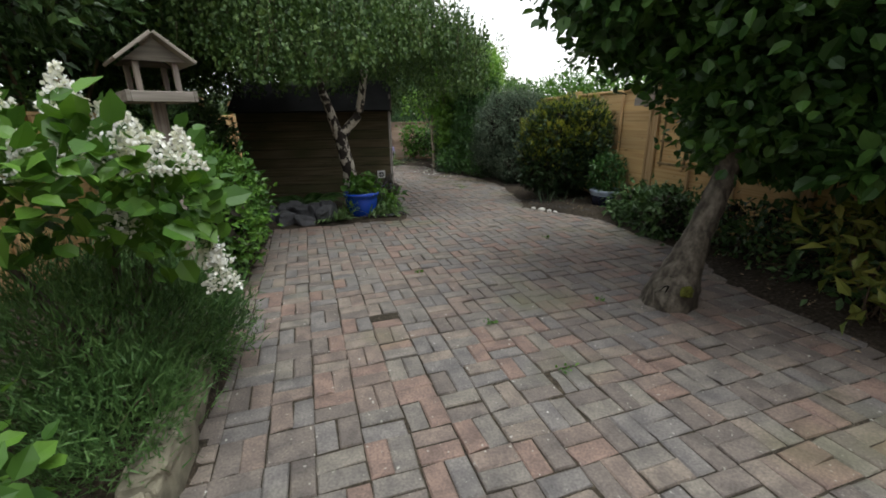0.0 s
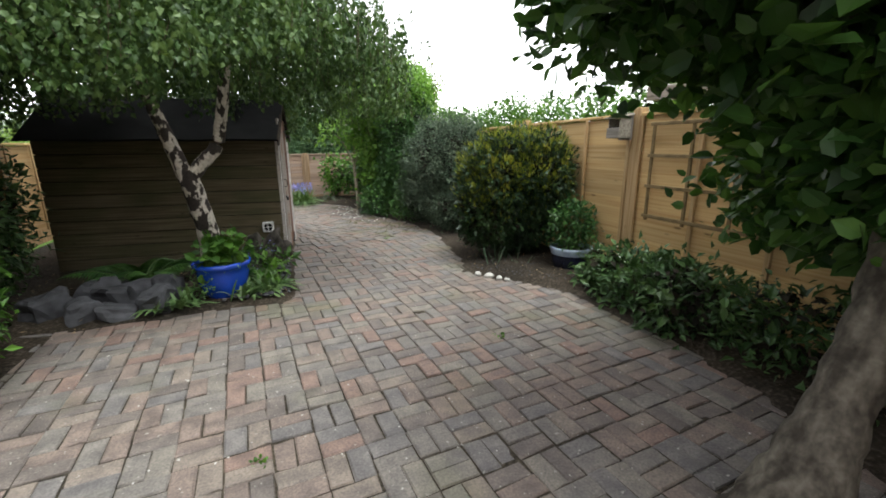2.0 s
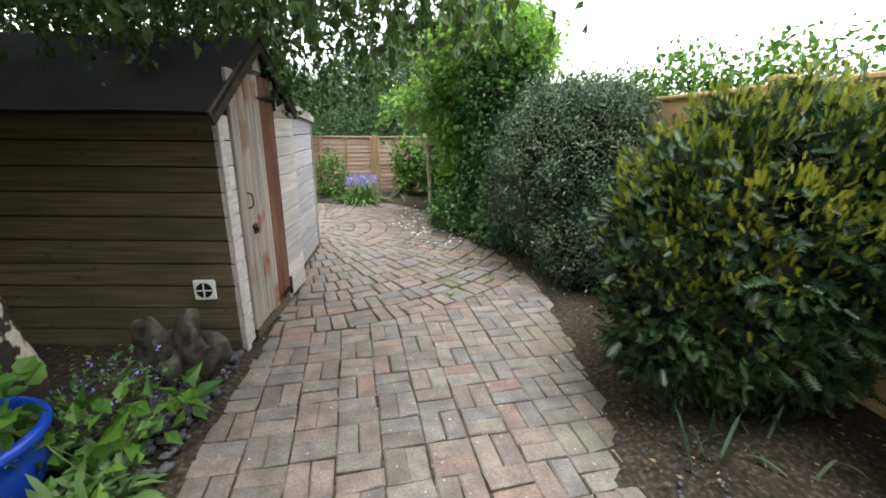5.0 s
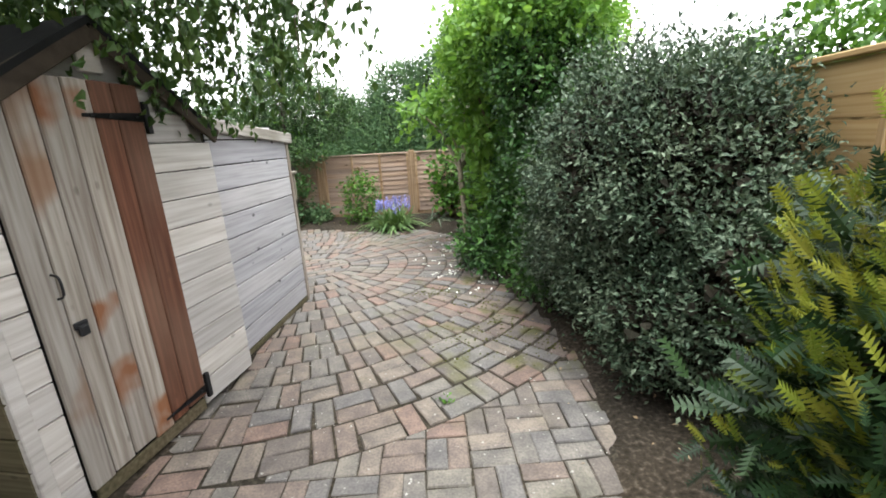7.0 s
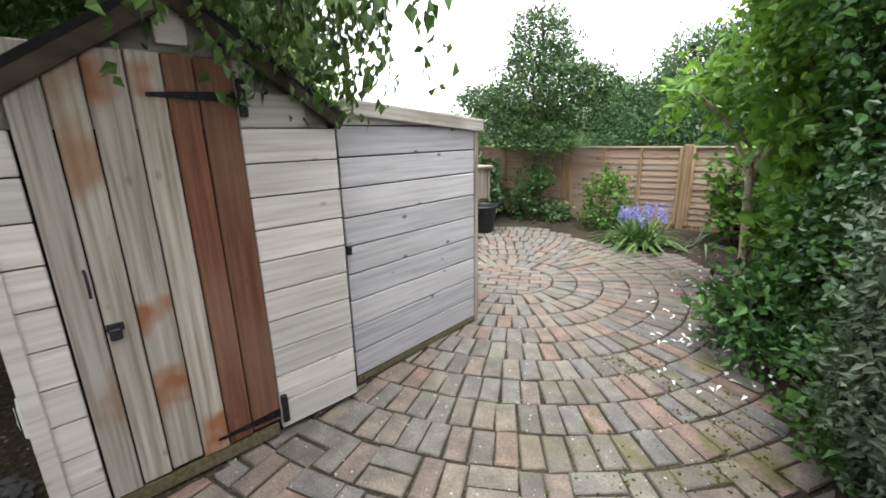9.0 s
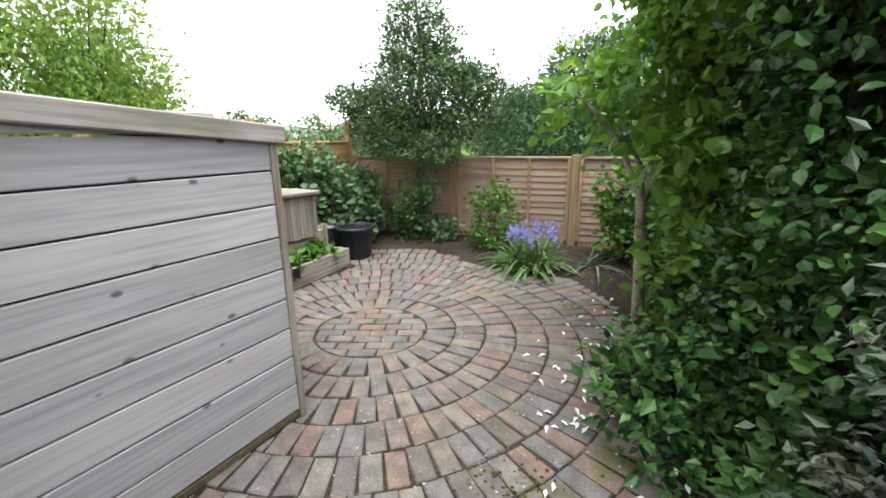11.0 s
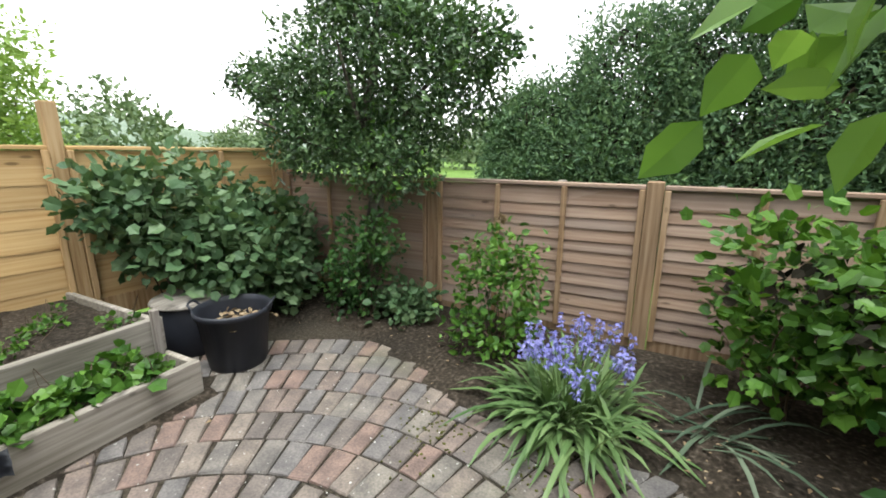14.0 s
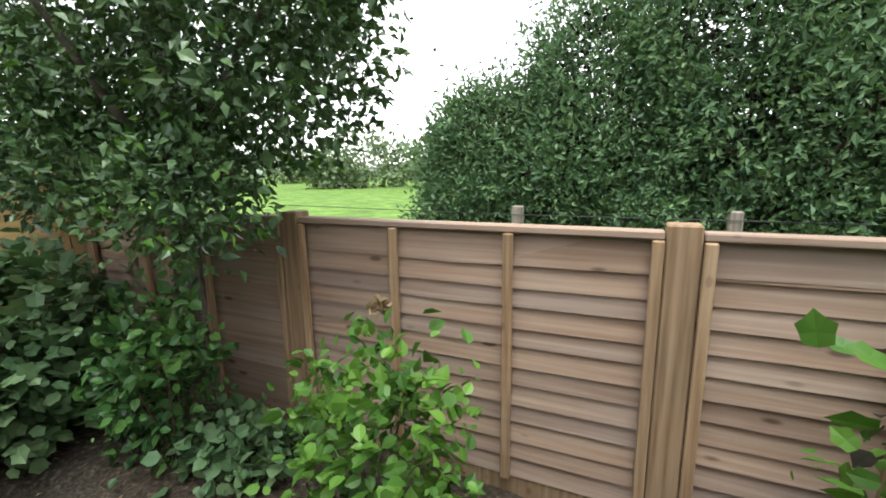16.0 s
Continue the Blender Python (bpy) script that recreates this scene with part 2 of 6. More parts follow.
BARGE = plain_mat("dark_brown_bargeboard", (0.05, 0.038, 0.028), 0.85, 0.2, 0.4, 9, 0, 0.4)
FLAP = plain_mat("brown_felt", (0.05, 0.03, 0.03), 0.9, 0.2, 0.3, 8)
IRON = plain_mat("black_iron", (0.02, 0.02, 0.022), 0.55, 0.4, 0.3, 20, 0.3)
WHITE_PLASTIC = plain_mat("white_plastic", (0.75, 0.75, 0.72), 0.45, 0.4, 0.06)
BLACK_RUBBER = plain_mat("black_rubber", (0.017, 0.019, 0.026), 0.5, 0.4, 0.3, 5)
HOLE_SHADE = plain_mat("hole_shade", (0.008, 0.008, 0.008), 0.9, 0.1)
BLUE_GLAZE = plain_mat("cobalt_glaze", (0.012, 0.06, 0.42), 0.12, 0.6, 0.35, 3)
DARK_GLAZE = plain_mat("dark_blue_glaze", (0.012, 0.016, 0.035), 0.12, 0.6, 0.4, 3)
PALE_GLAZE = plain_mat("pale_blue_glaze", (0.28, 0.34, 0.42), 0.2, 0.5, 0.4, 8)
STONE = plain_mat("slate_grey_stone", (0.055, 0.056, 0.061), 0.8, 0.3, 0.5, 7, 0, 0.6)
CRAG = plain_mat("craggy_brown_stone", (0.065, 0.058, 0.05), 0.95, 0.15, 0.8, 14, 0, 1.0)
PALE_STONE = plain_mat("pale_pebble", (0.4, 0.39, 0.36), 0.7, 0.3, 0.25, 20, 0, 0.3)
WALL_STONE = plain_mat("lichened_wall_stone", (0.17, 0.155, 0.115), 0.9, 0.2, 0.5, 9, 0, 0.8)
MOSS = plain_mat("moss", (0.075, 0.08, 0.018), 0.95, 0.1, 0.5, 30, 0, 0.9)
BIRCH_BARK = bark_mat("birch_bark", (0.5, 0.45, 0.38), (0.035, 0.028, 0.024), 0.49, 0.53, (8, 8, 5), 1.6)
GREY_BARK = bark_mat("grey_bark", (0.14, 0.125, 0.1), (0.045, 0.038, 0.03), 0.38, 0.62, (8, 8, 3), 2.0)
PALE_BARK = bark_mat("pale_grey_bark", (0.34, 0.3, 0.23), (0.16, 0.14, 0.1), 0.38, 0.6, (8, 8, 3), 2.0)
TWIG = plain_mat("brown_twig", (0.09, 0.065, 0.045), 0.85, 0.2, 0.4, 10)
STEM = plain_mat("green_stem", (0.09, 0.15, 0.04), 0.6, 0.3, 0.3, 10)
L_BIRCH = leaf_mat("birch_leaf", (0.016, 0.042, 0.01), (0.05, 0.1, 0.025), (0.12, 0.19, 0.055), 0.45, 0.25)
L_APPLE = leaf_mat("apple_leaf", (0.014, 0.04, 0.01), (0.036, 0.09, 0.022), (0.09, 0.19, 0.038), 0.4, 0.45)
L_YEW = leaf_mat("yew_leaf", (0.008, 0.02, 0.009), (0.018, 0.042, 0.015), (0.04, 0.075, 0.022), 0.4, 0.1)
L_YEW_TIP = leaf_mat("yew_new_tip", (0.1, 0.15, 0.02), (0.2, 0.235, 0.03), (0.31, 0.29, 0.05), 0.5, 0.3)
L_SILVER = leaf_mat("silver_leaf", (0.02, 0.042, 0.023), (0.055, 0.088, 0.052), (0.16, 0.2, 0.135), 0.55, 0.12)
L_BRIGHT = leaf_mat("bright_leaf", (0.022, 0.065, 0.012), (0.06, 0.145, 0.022), (0.125, 0.25, 0.035), 0.42, 0.35)
L_LIME = leaf_mat("lime_leaf", (0.07, 0.16, 0.03), (0.14, 0.28, 0.055), (0.25, 0.42, 0.1), 0.42, 0.55)
L_MID = leaf_mat("mid_green_leaf", (0.013, 0.045, 0.012), (0.036, 0.098, 0.024), (0.09, 0.185, 0.042), 0.36, 0.25)
L_HOLLY = leaf_mat("holly_leaf", (0.02, 0.048, 0.019), (0.05, 0.1, 0.037), (0.105, 0.175, 0.065), 0.28, 0.2)
L_DARK = leaf_mat("dark_leaf", (0.022, 0.052, 0.018), (0.045, 0.095, 0.03), (0.09, 0.16, 0.05), 0.38, 0.2)
L_CONIFER = leaf_mat("conifer_spray", (0.03, 0.07, 0.034), (0.07, 0.135, 0.06), (0.13, 0.21, 0.085), 0.55, 0.2)
L_LAVENDER = leaf_mat("grey_green_needle", (0.025, 0.065, 0.02), (0.065, 0.14, 0.04), (0.12, 0.22, 0.07), 0.55, 0.2)
L_BLADE = leaf_mat("strap_leaf", (0.055, 0.11, 0.036), (0.1, 0.17, 0.06), (0.17, 0.25, 0.1), 0.35, 0.25)
L_CURRANT = leaf_mat("currant_leaf", (0.035, 0.08, 0.035), (0.075, 0.14, 0.06), (0.14, 0.21, 0.1), 0.5, 0.28)
# shade inside dense crowns, put into a near-black leaf colour
L_INNER_SHADE = leaf_mat("inner_shade_leaf", (0.008, 0.007, 0.004), (0.016, 0.014, 0.008), (0.028, 0.022, 0.014), 0.95, 0.0)
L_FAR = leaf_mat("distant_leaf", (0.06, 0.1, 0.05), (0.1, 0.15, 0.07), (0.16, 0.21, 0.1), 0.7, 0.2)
L_VARI = leaf_mat("yellow_spotted_leaf", (0.05, 0.08, 0.02), (0.12, 0.15, 0.03), (0.3, 0.3, 0.08), 0.35, 0.2)
L_WILLOW = leaf_mat("willow_leaf", (0.13, 0.22, 0.05), (0.22, 0.34, 0.08), (0.32, 0.45, 0.14), 0.5, 0.45)
P_WHITE = leaf_mat("white_petal", (0.72, 0.72, 0.72), (0.8, 0.8, 0.8), (0.85, 0.85, 0.84), 0.6, 0.3)
P_BLUE = leaf_mat("bluebell_petal", (0.16, 0.16, 0.48), (0.25, 0.25, 0.62), (0.38, 0.37, 0.72), 0.55, 0.3)
P_BROWN = leaf_mat("dry_leaf", (0.14, 0.09, 0.05), (0.24, 0.17, 0.1), (0.36, 0.28, 0.18), 0.8, 0.1)

# ---- mesh helpers ----
rng = np.random.default_rng(7)


def fast_mesh(name, verts, faces, smooth=False):
    verts, faces = np.asarray(verts, np.float32), np.asarray(faces, np.int32)
    me = bpy.data.meshes.new(name)
    k = faces.shape[1]
    me.vertices.add(len(verts))
    me.vertices.foreach_set("co", verts.ravel())
    me.loops.add(faces.size)
    me.loops.foreach_set("vertex_index", faces.ravel())
    me.polygons.add(len(faces))
    me.polygons.foreach_set("loop_start", np.arange(0, faces.size, k, dtype=np.int32))
    me.update(calc_edges=True)
    me.polygons.foreach_set("use_smooth", np.full(len(faces), smooth))
    return me


def add(name, me, mat, parent=None, label="", m=None):
    ob = new(name, me)
    if mat is not None and not me.materials:
        me.materials.append(mat)
    if parent is not None:
        ob.parent = parent
    if m is not None:
        ob.matrix_local = m
    if label:
        ob["label"] = label
    return ob


def part(name, bm, mat, parent=None, label="", smooth=False, m=None):
    me = bpy.data.meshes.new(name)
    bm.to_mesh(me)
    bm.free()
    if smooth:
        me.polygons.foreach_set("use_smooth", [True] * len(me.polygons))
    return add(name, me, mat, parent, label, m)


BOXES = {}


def box_mesh(sx, sy, sz, bev):
    key = (round(sx, 3), round(sy, 3), round(sz, 3), bev)
    if key not in BOXES:
        bm = bmesh.new()
        bmesh.ops.create_cube(bm, size=1, matrix=Matrix.Diagonal((sx, sy, sz, 1)))
        if bev:
            bmesh.ops.bevel(bm, geom=bm.edges[:], offset=bev, segments=1, affect="EDGES")
        me = bpy.data.meshes.new("board")
        bm.to_mesh(me)
        bm.free()
        BOXES[key] = me
    return BOXES[key]


def board(name, x0, x1, y0, y1, z0, z1, mat, parent, bev=0.004, label="", turn=(0, 0, 0)):
    """A sawn board between two corners, in its parent's space."""
    me = box_mesh(x1 - x0, y1 - y0, z1 - z0, bev)
    if me.materials and me.materials[0] != mat:
        me = me.copy()
        me.materials.clear()
    return add(name, me, mat, parent, label, pose((x0 + x1) / 2, (y0 + y1) / 2, (z0 + z1) / 2, *turn))


def base(name, label, category, m=None, group="", kind=""):
    ob = new(name)
    ob.empty_display_size = 0.1
    if m is not None:
        ob.matrix_world = m
    return tagged(ob, label, category, group, kind)


def tube(points, radii, sides=8):
    """Verts and quads of a tapered bent pipe."""
    pts = np.array(points, float)
    tan = np.gradient(pts, axis=0)
    tan /= np.linalg.norm(tan, axis=1)[:, None] + 1e-9
    ref = np.where(np.abs(tan[:, 2:3]) > 0.9, [[1.0, 0, 0]], [[0, 0, 1.0]])
    a = np.cross(tan, ref)
    a /= np.linalg.norm(a, axis=1)[:, None] + 1e-9
    c = np.cross(tan, a)
    ang = np.linspace(0, 2 * np.pi, sides, endpoint=False)
    r = np.array(radii, float)[:, None, None]
    v = pts[:, None] + r * (np.cos(ang)[None, :, None] * a[:, None] + np.sin(ang)[None, :, None] * c[:, None])
    f = []
    for i in range(len(pts) - 1):
        for j in range(sides):
            k = (j + 1) % sides
            f.append((i * sides + j, i * sides + k, (i + 1) * sides + k, (i + 1) * sides + j))
    return v.reshape(-1, 3), np.array(f)


def smooth_line(points, radii, n=6, wobble=0.0):
    """Catmull-like refinement of a branch."""
    p, r = np.array(points, float), np.array(radii, float)
    t = np.linspace(0, len(p) - 1, (len(p) - 1) * n + 1)
    i = np.clip(t.astype(int), 0, len(p) - 2)
    u = (t - i)[:, None]
    p0, p1, p2, p3 = p[np.clip(i - 1, 0, None)], p[i], p[i + 1], p[np.clip(i + 2, None, len(p) - 1)]
    q = 0.5 * (2 * p1 + (p2 - p0) * u + (2 * p0 - 5 * p1 + 4 * p2 - p3) * u**2 + (3 * p1 - p0 - 3 * p2 + p3) * u**3)
    rr = np.interp(t, np.arange(len(p)), r)
    if wobble:
        q = q + rng.normal(0, wobble, q.shape) * rr[:, None]
    return q, rr


def limb(name, points, radii, mat, parent, sides=10, lump=0.0, n=6, label=""):
    q, rr = smooth_line(points, radii, n)
    v, f = tube(q, rr, sides)
    if lump:
        c = np.repeat(q, sides, axis=0)
        s = np.sin(v[:, 2:3] * 31 + v[:, 0:1] * 40) * np.sin(v[:, 1:2] * 37 + 1) + rng.normal(0, 0.4, (len(v), 1))
        v = c + (v - c) * (1 + lump * s)
    return add(name, fast_mesh(name, v, f, True), mat, parent, label)


LEAF = (np.array([(0, 0, 0), (-0.5, 0.4, 0.12), (0, 0.42, 0), (0.5, 0.4, 0.12), (0, 1, -0.12)], float),
        np.array([(0, 2, 1), (0, 3, 2), (1, 2, 4), (2, 3, 4)]))
LEAF2 = (np.array([(0, 0, 0), (-0.5, 0.45, 0.1), (0, 1, -0.1), (0.5, 0.45, 0.1)], float), np.array([(0, 2, 1), (0, 3, 2)]))
ROUND = (np.array([(0, 0, 0), (-0.42, 0.22, 0.07), (-0.45, 0.6, 0.06), (0, 1, -0.1), (0.45, 0.6, 0.06), (0.42, 0.22, 0.07), (0, 0.45, -0.02)], float),
         np.array([(0, 6, 1), (1, 6, 2), (2, 6, 3), (3, 6, 4), (4, 6, 5), (5, 6, 0)]))
NEEDLE = (np.array([(-0.5, 0, 0), (0.5, 0, 0), (0, 1, 0.0)], float), np.array([(0, 1, 2)]))
LOBED = (np.array([(0, 0, 0), (-0.36, 0.1, 0.05), (-0.4, 0.36, 0.02), (-0.48, 0.64, 0.05), (-0.24, 0.78, 0.01), (0, 1, -0.08), (0.24, 0.78, 0.01), (0.48, 0.64, 0.05), (0.4, 0.36, 0.02), (0.36, 0.1, 0.05), (0, 0.4, -0.03)], float),
         np.array([(0, 10, 1), (1, 10, 2), (2, 10, 3), (3, 10, 4), (4, 10, 5), (5, 10, 6), (6, 10, 7), (7, 10, 8), (8, 10, 9), (9, 10, 0)]))


def spray_shape(ranks=7, reach=0.2):
    """A flat yew shoot: thin needles in two ranks along its stalk, all one piece."""
    verts = [(0, 0.86 * k / (2 * ranks), 0) for k in range(2 * ranks + 1)]
    faces = []
    for k in range(2 * ranks):
        verts.append((0.02, 0.86 * (k + 0.5) / (2 * ranks), 0.01))
        faces.append((k, k + 1, len(verts) - 1))
    for k in range(ranks):
        w = reach * (0.8 + 0.4 * math.sin(math.pi * (k + 0.5) / ranks))
        for side in (-1, 1):
            verts.append((side * w, 0.86 * k / ranks + 0.16, 0.05))
            faces.append((2 * k, 2 * k + 2, len(verts) - 1))
    verts.append((0, 1, 0))
    faces.append((2 * ranks - 1, 2 * ranks, len(verts) - 1))
    return np.array(verts, float), np.array(faces)


SPRAY = spray_shape()


def unit(v):
    return v / (np.linalg.norm(v, axis=1)[:, None] + 1e-9)


def scatter(name, shape, pos, along, up, length, width=0.6):
    """One mesh of many leaves: at pos, pointing along, facing up; length and width each an array or a number."""
    tv, tf = shape
    n = len(pos)
    y = unit(along)
    x = unit(np.cross(y, up))
    z = np.cross(x, y)
    length = np.broadcast_to(np.asarray(length, float), (n,))[:, None, None]
    s = tv[None] * np.array([width, 1, 1])[None, None]
    v = pos[:, None] + length * (s[:, :, 0:1] * x[:, None] + s[:, :, 1:2] * y[:, None] + s[:, :, 2:3] * z[:, None])
    f = tf[None] + (np.arange(n) * len(tv))[:, None, None]
    return fast_mesh(name, v.reshape(-1, 3), f.reshape(-1, 3))


def crown_points(blobs, clumps, per, spread, depth=0.25):
    """Clump centres on the skin of several lumps, then leaves about each. Gives places, outward ways and clump ways."""
    blobs = np.array(blobs, float)
    area = (blobs[:, 3] * blobs[:, 4] + blobs[:, 4] * blobs[:, 5] + blobs[:, 3] * blobs[:, 5])
    which = rng.choice(len(blobs), clumps, p=area / area.sum())
    d = unit(rng.normal(0, 1, (clumps, 3)))
    lump = 1 + 0.09 * np.sin(d[:, 0] * 9 + which) * np.sin(d[:, 1] * 8 + 2) + 0.07 * np.sin(d[:, 2] * 13 + d[:, 0] * 5)
    rad = lump * (1 - np.abs(rng.normal(0, depth, clumps)).clip(0, 0.9))
    c = blobs[which, :3] + d * blobs[which, 3:] * rad[:, None]
    keep = np.ones(clumps, bool)
    for k, b in enumerate(blobs):
        inside = (((c - b[:3]) / b[3:]) ** 2).sum(1) < 0.3
        keep &= ~(inside & (which != k))
    c, d = c[keep], d[keep]
    pos = np.repeat(c, per, axis=0) + rng.normal(0, 1, (len(c) * per, 3)) * spread
    return pos, np.repeat(d, per, axis=0)


def foliage(name, shape, mat, parent, blobs, clumps, per, spread, length, width=0.6, depth=0.25, floor=0.02, up=0.7, out=0.8, rand=0.7, label="", xmax=None, jit=0.3, kind="", lift=0.1):
    pos, d = crown_points(blobs, clumps, per, spread, depth)
    ok = pos[:, 2] > floor
    if xmax is not None:
        ok &= pos[:, 0] < xmax
    pos, d = pos[ok], d[ok]
    n = len(pos)
    along = d * out + rng.normal(0, rand, (n, 3)) + np.array([0, 0, lift])
    face = d * 0.5 + np.array([0, 0, up]) + rng.normal(0, 0.45, (n, 3))
    ln = length * (1 + rng.normal(0, jit, n).clip(-0.6, 0.8))
    ob = add(name, scatter(name, shape, pos, along, face, ln, width), mat, parent, label)
    return ob


def twigs(name, centre, blobs, count, r0, mat, parent, label=""):
    """Thin stems from a foot into the crown, one mesh."""
    vs, fs, off = [], [], 0
    b = np.array(blobs, float)
    for i in range(count):
        k = rng.integers(len(b))
        d = unit(rng.normal(0, 1, (1, 3)))[0]
        d[2] = abs(d[2]) * 0.8
        end = b[k, :3] + d * b[k, 3:] * 0.8
        st = np.array(centre) + rng.normal(0, 0.05, 3) * (1, 1, 0)
        midp = (st + end) / 2 + rng.normal(0, 0.06, 3) + (0, 0, 0.08)
        q, rr = smooth_line([st, midp, end], [r0, r0 * 0.7, r0 * 0.3], 4)
        v, f = tube(q, rr, 5)
        vs.append(v), fs.append(f + off)
        off += len(v)
    return add(name, fast_mesh(name, np.concatenate(vs), np.concatenate(fs), True), mat, parent, label)


def lathe(profile, n=32):
    """Verts and quads of a turned shape from (radius, height) pairs."""
    p = np.array(profile, float)
    a = np.linspace(0, 2 * np.pi, n, endpoint=False)
    v = np.stack([p[:, 0][:, None] * np.cos(a), p[:, 0][:, None] * np.sin(a), np.repeat(p[:, 1][:, None], n, 1)], 2).reshape(-1, 3)
    f = [(i * n + j, i * n + (j + 1) % n, (i + 1) * n + (j + 1) % n, (i + 1) * n + j) for i in range(len(p) - 1) for j in range(n)]
    return v, np.array(f)


def rock_mesh(name, sx, sy, sz, seed, rough=0.22, cuts=3, blocky=0.0):
    bm = bmesh.new()
    bmesh.ops.create_icosphere(bm, subdivisions=cuts, radius=1)
    off = Vector((seed * 3.7, seed * 1.3, seed * 2.1))
    for v in bm.verts:
        d = v.co.normalized()
        h = 1 + rough * noise.noise(d * 1.3 + off) * 1.6 + rough * 0.5 * noise.noise(d * 3.5 + off)
        q = d * h
        if blocky:
            q = Vector([math.copysign(abs(c) ** blocky, c) for c in q])
        v.co = Vector((q.x * sx, q.y * sy, max(q.z, -0.55) * sz))
    me = bpy.data.meshes.new(name)
    bm.to_mesh(me)
    bm.free()
    return me

# ---- plan ----
RIGHT_EDGE = np.array([(3.2, -4), (3.3, 2.3), (3.28, 3.28), (3.5, 3.87), (3.58, 4.33), (3.57, 5.05), (3.55, 5.7), (3.37, 6.09), (2.97, 6.47), (2.8, 6.8), (2.98, 7.27),
                       (3.05, 7.86), (3.12, 8.5), (3.2, 9.0), (3.1, 9.6), (3.03, 10.15), (2.85, 10.55), (2.68, 10.95), (2.5, 11.45), (2.33, 11.9), (2.3, 12.5), (2.12, 13.05),
                       (1.78, 13.48), (1.6, 13.65), (1.0, 14.1)])
TOP_EDGE = np.array([(-2.4, 13.75), (-1.5, 13.82), (-1.16, 14.1), (-0.89, 14.16), (-0.5, 14.0), (0.1, 13.82), (0.26, 13.65), (0.6, 13.56), (1.15, 13.57), (1.63, 13.55), (2.3, 13.0)])
LEFT_EDGE = np.array([(-0.5, -4), (-0.53, 2.2), (-0.6, 2.83), (-0.78, 3.8), (-0.9, 6.1), (-0.9, 6.25)])
CX, CY, R_IN, PITCH, RINGS = 0.49, 11.58, 0.45, 0.239, 9
R_OUT = R_IN + PITCH * RINGS


def bed_depth(x, y):
    """Metres from the paving into a bed (negative on the paving)."""
    d = x - np.interp(y, RIGHT_EDGE[:, 1], RIGHT_EDGE[:, 0])
    d = np.maximum(d, np.where(y > 12.5, y - np.interp(x, TOP_EDGE[:, 0], TOP_EDGE[:, 1]), -9))
    left = np.interp(y, LEFT_EDGE[:, 1], LEFT_EDGE[:, 0]) - x
    d = np.maximum(d, np.where(y < 6.3, left, -9))
    front = np.minimum(y - (6.36 + 0.08 * np.clip(x + 0.9, 0, 2)), 0.9 - x)
    d = np.maximum(d, np.where(y < 8.6, front, -9))
    d = np.maximum(d, np.where((y > 8) & (y < 10.52), 0.86 - x, -9))
    return np.maximum(d, np.where(y > 10.3, -0.82 - x - 0.4 * (y < 11.34) - 0.6 * (y > 12.95), -9))


# ---- ground ----
xs = np.concatenate([[-3000, -900, -300, -100, -40, -15, -6, -3.2], np.arange(-2.65, 4.55, 0.075), [5.2, 8, 15, 40, 100, 300, 900, 3000]])
ys = np.concatenate([[-3000, -300, -60, -20, -8], np.arange(-4, 15.1, 0.075), [16, 20, 30, 60, 120, 300, 900, 3000]])
gx, gy = np.meshgrid(xs, ys)
dep = bed_depth(gx, gy)
lumps = np.array([noise.noise(Vector((a * 2.2, b * 2.2, 0))) + 0.6 * noise.noise(Vector((a * 7, b * 7, 3))) for a, b in zip(gx.ravel(), gy.ravel())]).reshape(gx.shape)
garden = (gx > -2.5) & (gx < 4.45) & (gy > -4.1) & (gy < 14.9)
gz = np.where(dep > 0.0, 0.014 + 0.05 * np.clip(dep / 0.5, 0, 1) + 0.018 * lumps, np.where(gy > 8.4, -0.013, -0.0085) + 0.002 * lumps)
gz = np.where((gx < -0.62) & (gy < 3.1) & garden, 0.12 + 0.02 * lumps, gz)
gz = np.where(garden, gz, -0.1 - 0.35 * np.clip((np.hypot(gx, gy - 6) - 12) / 50, 0, 1))
nx, ny = len(xs), len(ys)
idx = np.arange(nx * ny).reshape(ny, nx)
quads = np.stack([idx[:-1, :-1], idx[:-1, 1:], idx[1:, 1:], idx[1:, :-1]], 2).reshape(-1, 4)
me = fast_mesh("ground", np.stack([gx, gy, gz], 2).reshape(-1, 3), quads, True)
for mm in (SOIL, JOINT, GRASS):
    me.materials.append(mm)
cxs, cys = (gx[:-1, :-1] + gx[1:, 1:]) / 2, (gy[:-1, :-1] + gy[1:, 1:]) / 2
inside = (cxs > -2.5) & (cxs < 4.45) & (cys > -4.1) & (cys < 14.95)
me.polygons.foreach_set("material_index", np.where(inside, np.where(bed_depth(cxs, cys) > -0.03, 0, 1), 2).astype(np.int32).ravel())
tagged(add("ground", me, None), "dark crumbly garden soil, with open grass field beyond", "ground", kind="structure")

# ---- fences ----


